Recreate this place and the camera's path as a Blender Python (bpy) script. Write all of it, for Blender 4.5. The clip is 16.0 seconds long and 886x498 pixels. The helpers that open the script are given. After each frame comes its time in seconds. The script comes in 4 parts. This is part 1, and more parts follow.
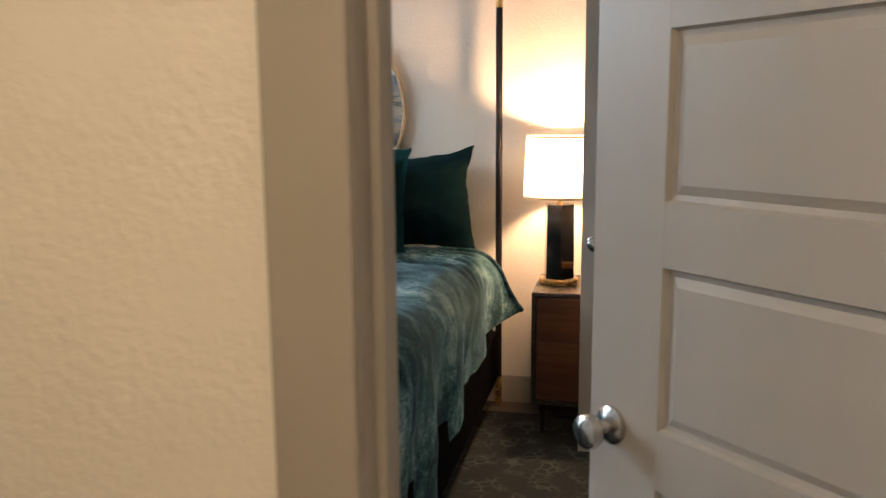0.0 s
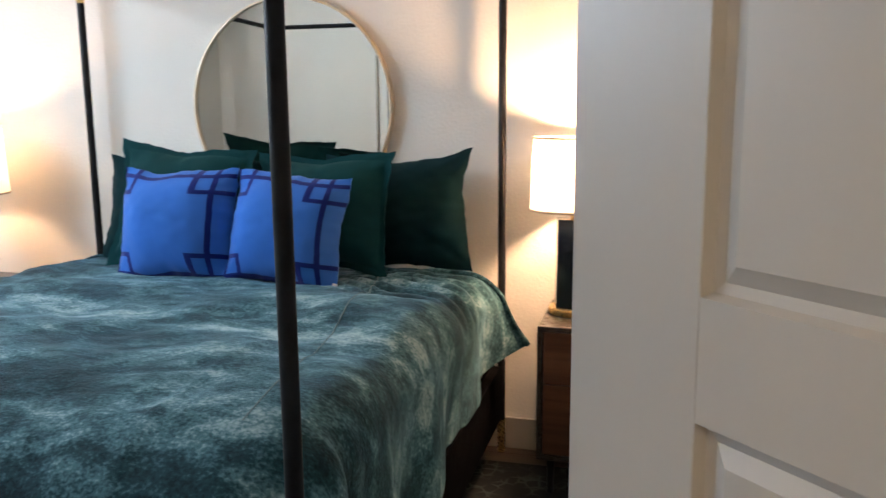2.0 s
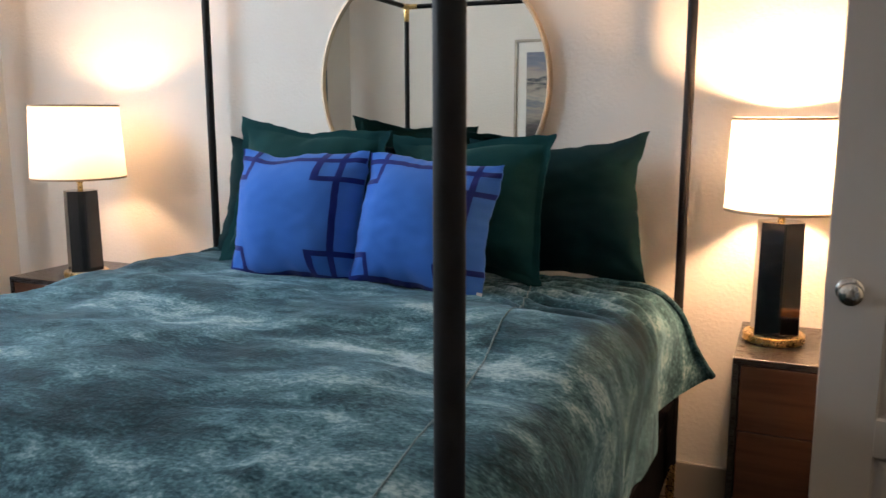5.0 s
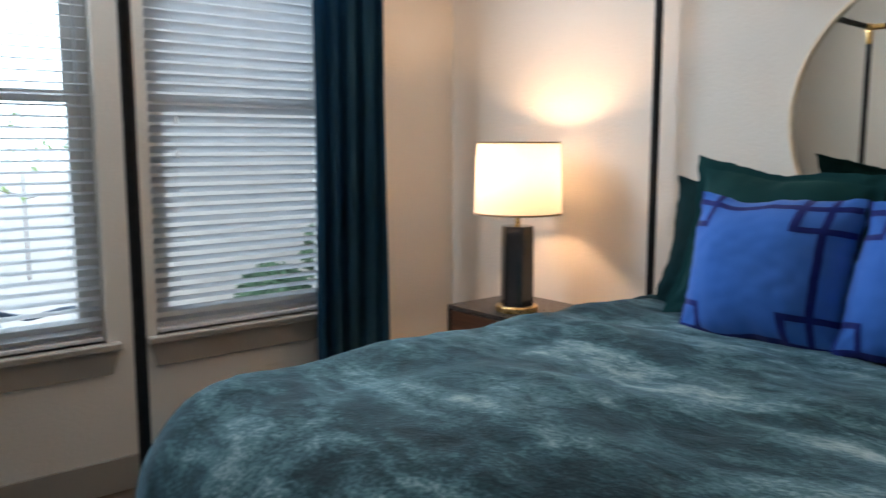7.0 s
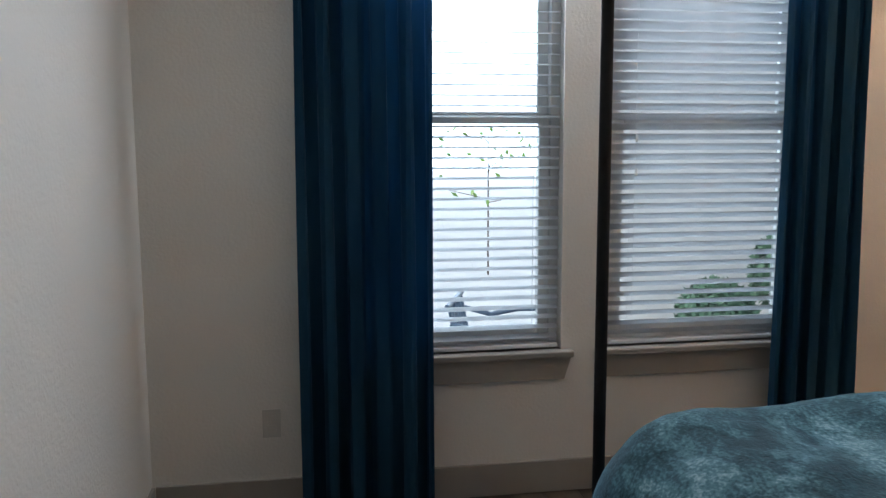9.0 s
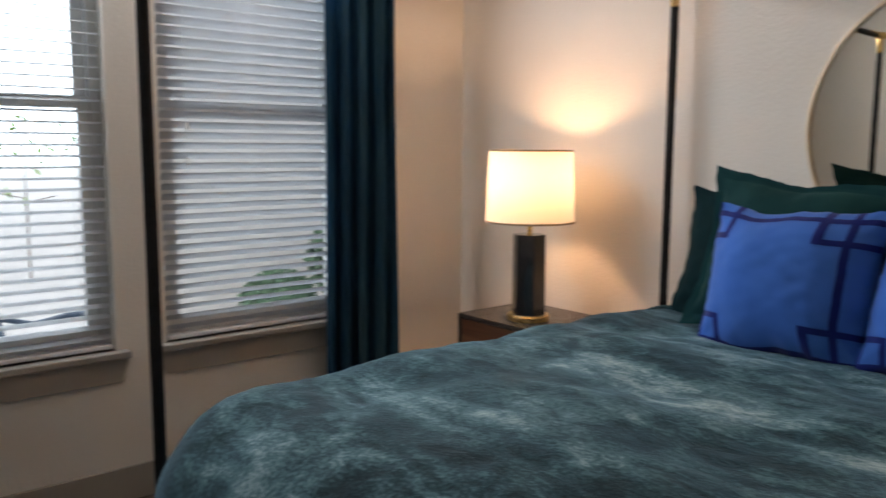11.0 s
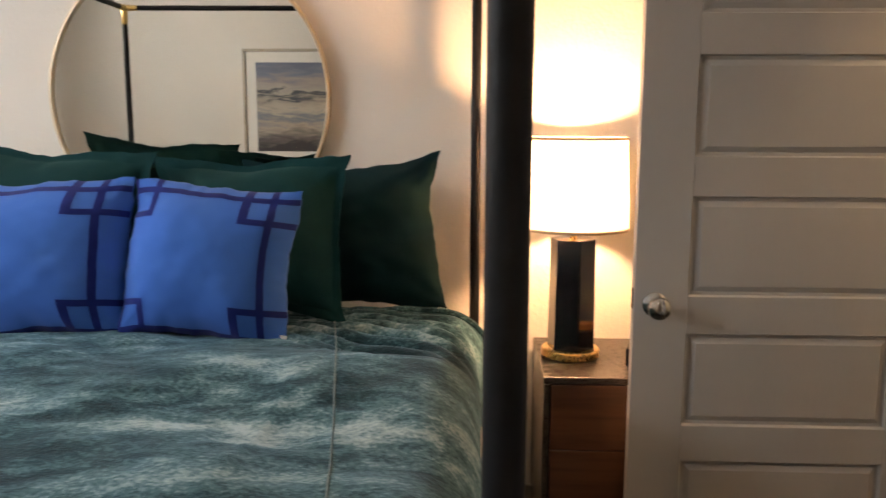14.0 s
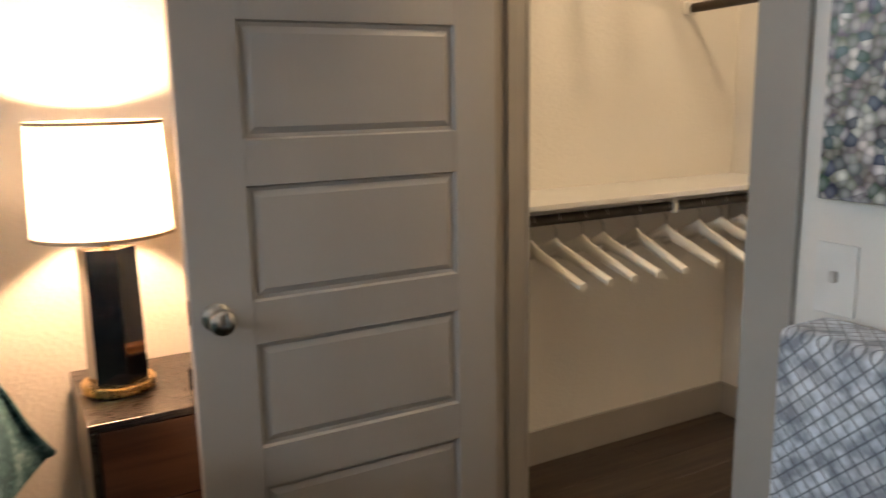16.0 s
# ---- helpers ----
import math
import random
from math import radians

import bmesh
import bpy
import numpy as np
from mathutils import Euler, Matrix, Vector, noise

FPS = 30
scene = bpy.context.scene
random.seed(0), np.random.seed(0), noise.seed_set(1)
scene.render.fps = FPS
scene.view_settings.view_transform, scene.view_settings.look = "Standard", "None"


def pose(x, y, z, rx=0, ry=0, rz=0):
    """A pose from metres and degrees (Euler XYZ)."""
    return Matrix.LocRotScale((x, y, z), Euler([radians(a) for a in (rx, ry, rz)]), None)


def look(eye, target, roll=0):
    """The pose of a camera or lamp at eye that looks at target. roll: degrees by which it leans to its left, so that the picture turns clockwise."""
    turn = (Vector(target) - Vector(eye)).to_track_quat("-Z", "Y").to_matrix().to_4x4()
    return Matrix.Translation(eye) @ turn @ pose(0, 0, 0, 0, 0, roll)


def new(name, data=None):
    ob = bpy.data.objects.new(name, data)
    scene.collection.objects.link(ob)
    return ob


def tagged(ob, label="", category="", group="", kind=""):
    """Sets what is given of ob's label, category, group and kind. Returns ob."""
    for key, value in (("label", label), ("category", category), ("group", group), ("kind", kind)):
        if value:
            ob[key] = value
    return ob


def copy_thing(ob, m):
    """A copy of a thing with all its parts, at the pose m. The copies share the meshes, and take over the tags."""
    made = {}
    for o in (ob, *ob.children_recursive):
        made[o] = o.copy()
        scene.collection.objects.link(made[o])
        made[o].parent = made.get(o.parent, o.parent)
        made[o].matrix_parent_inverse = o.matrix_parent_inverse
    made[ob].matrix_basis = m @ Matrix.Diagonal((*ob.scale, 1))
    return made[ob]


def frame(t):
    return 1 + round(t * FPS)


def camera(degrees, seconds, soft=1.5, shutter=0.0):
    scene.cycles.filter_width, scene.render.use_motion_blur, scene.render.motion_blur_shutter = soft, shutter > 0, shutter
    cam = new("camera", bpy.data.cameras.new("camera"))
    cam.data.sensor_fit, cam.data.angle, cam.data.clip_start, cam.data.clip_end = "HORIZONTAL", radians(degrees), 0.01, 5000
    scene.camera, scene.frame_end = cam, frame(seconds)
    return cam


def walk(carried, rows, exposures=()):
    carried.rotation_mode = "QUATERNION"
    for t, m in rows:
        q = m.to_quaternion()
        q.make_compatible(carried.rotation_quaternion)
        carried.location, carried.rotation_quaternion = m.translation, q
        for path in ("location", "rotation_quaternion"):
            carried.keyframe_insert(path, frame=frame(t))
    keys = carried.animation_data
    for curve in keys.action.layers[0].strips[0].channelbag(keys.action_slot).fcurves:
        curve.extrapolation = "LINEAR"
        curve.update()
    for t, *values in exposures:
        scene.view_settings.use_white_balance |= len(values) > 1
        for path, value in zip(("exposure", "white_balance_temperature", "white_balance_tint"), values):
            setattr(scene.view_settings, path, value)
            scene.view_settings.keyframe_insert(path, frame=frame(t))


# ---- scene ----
# camera and walk
cam = camera(57.6, 16.0, soft=1.4, shutter=0.4)
PATH = [
    (0, (-0.004, 0.206, 1.453), (-0.428, 2.133, 1.13), -0.5),
    (0.5, (0.058, 0.388, 1.455), (-0.336, 2.321, 1.127), -0.1),
    (1, (0.038, 0.528, 1.463), (-0.336, 2.466, 1.133), -0.5),
    (1.5, (-0.002, 0.703, 1.458), (-0.367, 2.64, 1.12), -0.9),
    (2, (0.028, 0.846, 1.463), (-0.476, 2.752, 1.126), -0.5),
    (2.5, (0.032, 0.965, 1.456), (-0.632, 2.821, 1.119), -0.5),
    (3, (-0.031, 1.055, 1.395), (-0.735, 2.901, 1.083), -0.4),
    (3.2, (-0.057, 1.076, 1.376), (-0.752, 2.926, 1.068), -0.1),
    (5.5, (-0.34, 1.38, 1.392), (-1.212, 3.144, 1.038), 0.1),
    (6, (-0.451, 1.424, 1.417), (-1.481, 3.103, 1.071), 0.3),
    (6.5, (-0.532, 1.436, 1.415), (-1.823, 2.937, 1.129), -0.3),
    (7, (-0.585, 1.397, 1.402), (-2.11, 2.664, 1.144), 0.0),
    (7.5, (-0.61, 1.383, 1.389), (-2.345, 2.345, 1.133), 0.2),
    (8, (-0.636, 1.32, 1.432), (-2.497, 2.001, 1.162), -0.1),
    (8.2, (-0.646, 1.285, 1.452), (-2.539, 1.87, 1.181), -0.3),
    (9.2, (-0.648, 1.36, 1.457), (-2.599, 1.67, 1.215), -0.2),
    (10.3, (-0.621, 1.439, 1.464), (-2.417, 2.281, 1.201), -0.2),
    (10.5, (-0.623, 1.428, 1.467), (-2.357, 2.388, 1.199), -0.1),
    (11, (-0.64, 1.371, 1.418), (-2.164, 2.642, 1.169), 0.3),
    (11.5, (-0.65, 1.396, 1.423), (-1.912, 2.926, 1.164), 0.4),
    (12, (-0.64, 1.416, 1.419), (-1.624, 3.136, 1.147), 0.4),
    (12.5, (-0.62, 1.433, 1.416), (-1.347, 3.275, 1.135), 0.2),
    (13, (-0.601, 1.444, 1.416), (-1.087, 3.362, 1.129), 0.2),
    (13.5, (-0.591, 1.451, 1.414), (-0.862, 3.41, 1.117), 0.3),
    (14, (-0.573, 1.461, 1.41), (-0.655, 3.434, 1.097), 0.2),
    (14.5, (-0.564, 1.49, 1.404), (-0.437, 3.457, 1.067), 0.0),
    (15, (-0.553, 1.605, 1.408), (-0.183, 3.538, 1.055), -0.9),
    (15.5, (-0.534, 1.714, 1.417), (0.102, 3.575, 1.057), -1.6),
    (16, (-0.504, 1.8, 1.419), (0.454, 3.514, 1.036), -1.0),
]
EXPOSURES = [(0, 0.0, 6300, 9), (0.5, 0.15, 6300, 10), (1.5, 0.3, 5900, 8), (3.0, -0.05, 6050, 9), (5.5, 0.0, 6200, 11), (6.5, -0.12, 6300, 10), (7.2, -0.46, 6350, 10), (8.2, -0.56, 6150, 10),
             (10.5, -0.62, 6600, 14), (11.1, -0.64, 7000, 16), (11.5, -0.54, 7600, 20), (12.0, -0.38, 9200, 29), (12.6, -0.25, 7800, 16), (13.2, -0.1, 7300, 15), (14.5, 0.08, 7500, 16), (15, 0.12, 7800, 13), (16, 0.05, 6400, 10)]
walk(cam, [(t, look(eye, target, roll)) for t, eye, target, roll in PATH], EXPOSURES)

# ---- world, sun, large lights ----
world = bpy.data.worlds.new("sky")
scene.world = world
world.use_nodes = True
wn = world.node_tree
sky = wn.nodes.new("ShaderNodeTexSky")
sky.sky_type = 'NISHITA'
sky.sun_disc = False
sky.sun_elevation = radians(44)
sky.sun_rotation = radians(60)
wn.links.new(sky.outputs[0], wn.nodes["Background"].inputs[0])
wn.nodes["Background"].inputs[1].default_value = 0.15


def lamp(name, kind, m, energy, color, **kw):
    data = bpy.data.lights.new(name, kind)
    data.energy, data.color = energy, color
    if kind == 'AREA':
        data.shape = 'RECTANGLE'
        data.size, data.size_y = kw["size"]
    elif kind == 'POINT':
        data.shadow_soft_size = kw.get("size", 0.04)
    elif kind == 'SUN':
        data.angle = radians(kw.get("angle", 0.5))
    ob = new(name, data)
    ob.matrix_world = m
    return ob


lamp("sun", 'SUN', look((2.5, -8, 8), (0, 0, 0)), 5.0, (1.0, 0.95, 0.88))
# the sky's light in the heads of the two window openings
lamp("window_daylight", 'AREA', look((-3.79, 1.915, 2.27), (-2.8, 1.98, 1.95)), 44, (0.82, 0.91, 1.0), size=(0.84, 0.30))
lamp("window_daylight", 'AREA', look((-3.79, 3.015, 2.27), (-2.8, 2.90, 1.90)), 27, (0.82, 0.91, 1.0), size=(0.84, 0.30))


# ---- materials ----
def nodes_of(name):
    m = bpy.data.materials.new(name)
    m.use_nodes = True
    return m, m.node_tree, m.node_tree.nodes["Principled BSDF"]


def surface(name, a, b, scale=6.0, rough=0.6, metal=0.0, bump=0.0, bump_scale=60.0, stretch=(1, 1, 1), sheen=0.0, sheen_tint=(1, 1, 1),
            contrast=(0.35, 0.65), detail=6.0, rough_var=0.08, random_tone=0.0, bump_dist=0.002, coat=0.0, spec=0.5):
    """A surface of two tones mixed by noise, with a fine relief and a varied gloss."""
    m, t, p = nodes_of(name)
    n, k = t.nodes, t.links
    co = n.new("ShaderNodeTexCoord")
    mp = n.new("ShaderNodeMapping")
    mp.inputs["Scale"].default_value = stretch
    k.new(co.outputs["Object"], mp.inputs[0])
    nz = n.new("ShaderNodeTexNoise")
    nz.inputs["Scale"].default_value = scale
    nz.inputs["Detail"].default_value = detail
    k.new(mp.outputs[0], nz.inputs["Vector"])
    rp = n.new("ShaderNodeValToRGB")
    rp.color_ramp.elements[0].position, rp.color_ramp.elements[1].position = contrast
    rp.color_ramp.elements[0].color, rp.color_ramp.elements[1].color = (*a, 1), (*b, 1)
    k.new(nz.outputs["Fac"], rp.inputs[0])
    col = rp.outputs[0]
    if random_tone:
        oi = n.new("ShaderNodeObjectInfo")
        mr = n.new("ShaderNodeMapRange")
        mr.inputs["To Min"].default_value, mr.inputs["To Max"].default_value = 1 - random_tone, 1 + random_tone
        k.new(oi.outputs["Random"], mr.inputs["Value"])
        hs = n.new("ShaderNodeHueSaturation")
        k.new(mr.outputs[0], hs.inputs["Value"])
        k.new(col, hs.inputs["Color"])
        col = hs.outputs[0]
    k.new(col, p.inputs["Base Color"])
    n2 = n.new("ShaderNodeTexNoise")
    n2.inputs["Scale"].default_value = bump_scale
    n2.inputs["Detail"].default_value = 3.0
    k.new(mp.outputs[0], n2.inputs["Vector"])
    rr = n.new("ShaderNodeMapRange")
    rr.inputs["To Min"].default_value, rr.inputs["To Max"].default_value = max(0.02, rough - rough_var), min(1, rough + rough_var)
    k.new(n2.outputs["Fac"], rr.inputs["Value"])
    k.new(rr.outputs[0], p.inputs["Roughness"])
    p.inputs["Metallic"].default_value = metal
    p.inputs["Coat Weight"].default_value = coat
    p.inputs["Specular IOR Level"].default_value = spec
    if bump:
        bp = n.new("ShaderNodeBump")
        bp.inputs["Strength"].default_value = bump
        bp.inputs["Distance"].default_value = bump_dist
        k.new(n2.outputs["Fac"], bp.inputs["Height"])
        k.new(bp.outputs[0], p.inputs["Normal"])
    if sheen:
        p.inputs["Sheen Weight"].default_value = sheen
        p.inputs["Sheen Roughness"].default_value = 0.4
        p.inputs["Sheen Tint"].default_value = (*sheen_tint, 1)
    return m


WALL = surface("wall_paint", (0.73, 0.69, 0.63), (0.76, 0.72, 0.66), scale=2.0, rough=0.75, bump=0.55, bump_scale=75, bump_dist=0.004)
CEIL = surface("ceiling_paint", (0.80, 0.78, 0.74), (0.83, 0.81, 0.77), scale=2.0, rough=0.85, bump=0.5, bump_scale=70, bump_dist=0.004)
TRIM = surface("trim_paint", (0.32, 0.29, 0.255), (0.35, 0.32, 0.28), scale=3.0, rough=0.45, bump=0.08, bump_scale=140)
DOORPAINT = surface("door_paint", (0.36, 0.335, 0.305), (0.39, 0.365, 0.335), scale=3.0, rough=0.4, bump=0.12, bump_scale=90, stretch=(1, 1, 0.25))
FLOORWOOD = surface("dark_floor_wood", (0.030, 0.020, 0.014), (0.075, 0.050, 0.034), scale=5, rough=0.4, bump=0.2, bump_scale=40, stretch=(0.35, 6, 6), random_tone=0.25)
BLACK = surface("black_metal", (0.006, 0.006, 0.007), (0.010, 0.010, 0.012), scale=30, rough=0.5, spec=0.2, bump=0.05, bump_scale=200)
MATTEBLACK = surface("matte_black", (0.004, 0.004, 0.005), (0.006, 0.006, 0.007), scale=20, rough=0.9, spec=0.01)
BRASS = surface("brass", (0.62, 0.42, 0.16), (0.74, 0.53, 0.24), scale=20, rough=0.28, metal=1.0, bump=0.03, bump_scale=120)
CHAMPAGNE = surface("champagne_metal", (0.66, 0.54, 0.38), (0.74, 0.62, 0.45), scale=20, rough=0.42, metal=0.75)
CHROME = surface("satin_nickel", (0.55, 0.53, 0.50), (0.66, 0.64, 0.61), scale=20, rough=0.2, metal=1.0)
LACQUER = surface("black_lacquer", (0.006, 0.006, 0.008), (0.010, 0.010, 0.012), scale=10, rough=0.12, coat=0.5)
WALNUT = surface("walnut", (0.075, 0.028, 0.014), (0.14, 0.058, 0.028), scale=4, rough=0.38, bump=0.1, bump_scale=50, stretch=(0.6, 6, 8))
DARKTOP = surface("dark_stained_top", (0.028, 0.022, 0.019), (0.045, 0.036, 0.031), scale=6, rough=0.28, bump=0.06, bump_scale=60, stretch=(0.5, 5, 5))
LINEN = surface("white_linen", (0.72, 0.69, 0.64), (0.78, 0.75, 0.70), scale=8, rough=0.9, bump=0.3, bump_scale=160, spec=0.12)
GREEN = surface("green_cotton", (0.0035, 0.031, 0.034), (0.006, 0.043, 0.045), scale=6, rough=0.85, bump=0.35, bump_scale=220, sheen=0.05, sheen_tint=(0.4, 0.9, 0.8), spec=0.12)
DARKGREEN = surface("dark_green_velvet", (0.0015, 0.013, 0.017), (0.0025, 0.020, 0.024), scale=7, rough=0.9, bump=0.3, bump_scale=200, sheen=0.03, sheen_tint=(0.3, 0.8, 0.7), spec=0.12)
BLUE = surface("blue_cotton", (0.038, 0.138, 0.48), (0.048, 0.158, 0.54), scale=5, rough=0.85, bump=0.35, bump_scale=260, sheen=0.15, spec=0.12)
BAND = surface("dark_blue_ribbon", (0.008, 0.016, 0.13), (0.012, 0.023, 0.165), scale=12, rough=0.7, bump=0.3, bump_scale=260, sheen=0.1, spec=0.12)
# navy lifted towards blue: window glare over the curtains is put into the base
CURTAIN = surface("navy_curtain_velvet", (0.016, 0.062, 0.115), (0.030, 0.100, 0.175), scale=9, rough=0.85, bump=0.3, bump_scale=150, stretch=(1, 1, 0.15), sheen=0.2, sheen_tint=(0.3, 0.55, 0.9), spec=0.12)
VINYL = surface("white_vinyl", (0.72, 0.71, 0.69), (0.78, 0.77, 0.75), scale=10, rough=0.4)
SLAT = surface("blind_slat", (0.62, 0.62, 0.63), (0.68, 0.68, 0.69), scale=10, rough=0.5)
PLASTIC = surface("white_plastic", (0.70, 0.68, 0.64), (0.76, 0.74, 0.70), scale=10, rough=0.35)
HANGERWOOD = surface("white_hanger", (0.70, 0.66, 0.58), (0.78, 0.74, 0.66), scale=8, rough=0.4)
RODMETAL = surface("dark_bronze_rod", (0.045, 0.036, 0.028), (0.07, 0.056, 0.045), scale=12, rough=0.35, metal=0.7)
STEEL = surface("brushed_steel", (0.30, 0.28, 0.25), (0.40, 0.38, 0.34), scale=10, rough=0.3, metal=1.0)
SILVERFRAME = surface("silver_picture_frame", (0.36, 0.32, 0.26), (0.48, 0.43, 0.36), scale=25, rough=0.4, metal=0.5)
MATBOARD = surface("mat_board", (0.80, 0.78, 0.73), (0.83, 0.81, 0.76), scale=20, rough=0.9)
WHITELAC = surface("white_lacquer", (0.70, 0.69, 0.67), (0.75, 0.74, 0.72), scale=5, rough=0.35)
STUCCO = surface("pale_stucco", (0.66, 0.67, 0.67), (0.74, 0.75, 0.75), scale=4, rough=0.95, bump=0.5, bump_scale=50)
CONCRETE = surface("terrace_concrete", (0.46, 0.46, 0.45), (0.54, 0.53, 0.52), scale=3, rough=0.9, bump=0.3, bump_scale=60)
LEAF = surface("shrub_leaf", (0.05, 0.12, 0.075), (0.09, 0.18, 0.11), scale=9, rough=0.6)
BARK = surface("bark", (0.08, 0.055, 0.04), (0.14, 0.10, 0.075), scale=12, rough=0.9, bump=0.6, bump_scale=30)
SHADETRIM = surface("shade_binding", (0.30, 0.23, 0.15), (0.38, 0.30, 0.20), scale=40, rough=0.8)
SEAM = surface("pale_stitching", (0.10, 0.16, 0.17), (0.17, 0.23, 0.24), scale=60, rough=0.8, bump=0.4, bump_scale=300)
TAN = surface("tan_leather", (0.34, 0.15, 0.05), (0.44, 0.21, 0.08), scale=15, rough=0.5, bump=0.2, bump_scale=120)
BRIGHTLEAF = surface("bright_leaf", (0.14, 0.28, 0.05), (0.24, 0.40, 0.08), scale=9, rough=0.5)
BLUEMETAL = surface("blue_grey_metal", (0.05, 0.08, 0.13), (0.08, 0.12, 0.18), scale=9, rough=0.4)
DARKGREY = surface("grey_outlet_plate", (0.55, 0.52, 0.47), (0.59, 0.56, 0.51), scale=10, rough=0.4)


def velvet_material():
    """Crushed velvet in teal and grey green: long pale strokes over a dark ground, with a fine nap."""
    m, t, p = nodes_of("crushed_velvet")
    n, k = t.nodes, t.links
    co = n.new("ShaderNodeTexCoord")

    def noise_at(scale, stretch, detail, dist=0.0):
        mp = n.new("ShaderNodeMapping")
        mp.inputs["Scale"].default_value = stretch
        k.new(co.outputs["Object"], mp.inputs[0])
        z = n.new("ShaderNodeTexNoise")
        z.inputs["Scale"].default_value, z.inputs["Detail"].default_value = scale, detail
        z.inputs["Distortion"].default_value = dist
        k.new(mp.outputs[0], z.inputs["Vector"])
        return z.outputs["Fac"]

    big = noise_at(2.6, (0.8, 1.6, 1.2), 3, 0.5)
    mid = noise_at(11, (0.8, 1.4, 1), 9, 0.7)
    fine = noise_at(95, (1, 1.3, 1), 5, 0.3)

    def math_of(op, a, b):
        q = n.new("ShaderNodeMath")
        q.operation = op
        for i, v in enumerate((a, b)):
            if isinstance(v, float):
                q.inputs[i].default_value = v
            else:
                k.new(v, q.inputs[i])
        return q.outputs[0]

    s = math_of('ADD', math_of('MULTIPLY', big, 0.48), math_of('ADD', math_of('MULTIPLY', mid, 0.33), math_of('MULTIPLY', fine, 0.25)))
    rp = n.new("ShaderNodeValToRGB")
    e = rp.color_ramp.elements
    e[0].position, e[0].color = 0.43, (0.003, 0.014, 0.018, 1)
    e[1].position, e[1].color = 0.68, (0.38, 0.50, 0.53, 1)
    x = e.new(0.50)
    x.color = (0.013, 0.046, 0.056, 1)
    x = e.new(0.57)
    x.color = (0.072, 0.155, 0.178, 1)
    k.new(s, rp.inputs[0])
    k.new(rp.outputs[0], p.inputs["Base Color"])
    p.inputs["Roughness"].default_value = 0.8
    p.inputs["Sheen Weight"].default_value = 0.28
    p.inputs["Specular IOR Level"].default_value = 0.12
    p.inputs["Sheen Roughness"].default_value = 0.42
    p.inputs["Sheen Tint"].default_value = (0.45, 0.78, 1.0, 1)
    bp = n.new("ShaderNodeBump")
    bp.inputs["Strength"].default_value, bp.inputs["Distance"].default_value = 0.6, 0.008
    k.new(math_of('ADD', mid, math_of('MULTIPLY', fine, 0.4)), bp.inputs["Height"])
    k.new(bp.outputs[0], p.inputs["Normal"])
    return m


def shade_material():
    m, t, p = nodes_of("lampshade_linen")
    n, k = t.nodes, t.links
    tr = n.new("ShaderNodeBsdfTranslucent")
    tr.inputs["Color"].default_value = (0.93, 0.87, 0.74, 1)
    p.inputs["Base Color"].default_value = (0.88, 0.84, 0.76, 1)
    p.inputs["Roughness"].default_value = 0.9
    mx = n.new("ShaderNodeMixShader")
    mx.inputs[0].default_value = 0.24
    k.new(p.outputs[0], mx.inputs[1])
    k.new(tr.outputs[0], mx.inputs[2])
    k.new(mx.outputs[0], n["Material Output"].inputs[0])
    return m


def glass_material():
    m, t, p = nodes_of("window_glass")
    p.inputs["Base Color"].default_value = (0.96, 0.98, 0.98, 1)
    p.inputs["Roughness"].default_value = 0.0
    p.inputs["IOR"].default_value = 1.1
    p.inputs["Transmission Weight"].default_value = 1.0
    return m


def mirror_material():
    m, t, p = nodes_of("dimmed_mirror_silver")
    # base below real silver: the reflected room's dimness is put into the tint
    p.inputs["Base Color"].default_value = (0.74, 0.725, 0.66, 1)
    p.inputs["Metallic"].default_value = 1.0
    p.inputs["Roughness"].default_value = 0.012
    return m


def glow_material(name, color, strength):
    m, t, p = nodes_of(name)
    p.inputs["Base Color"].default_value = (0.9, 0.9, 0.88, 1)
    p.inputs["Emission Color"].default_value = (*color, 1)
    p.inputs["Emission Strength"].default_value = strength
    return m


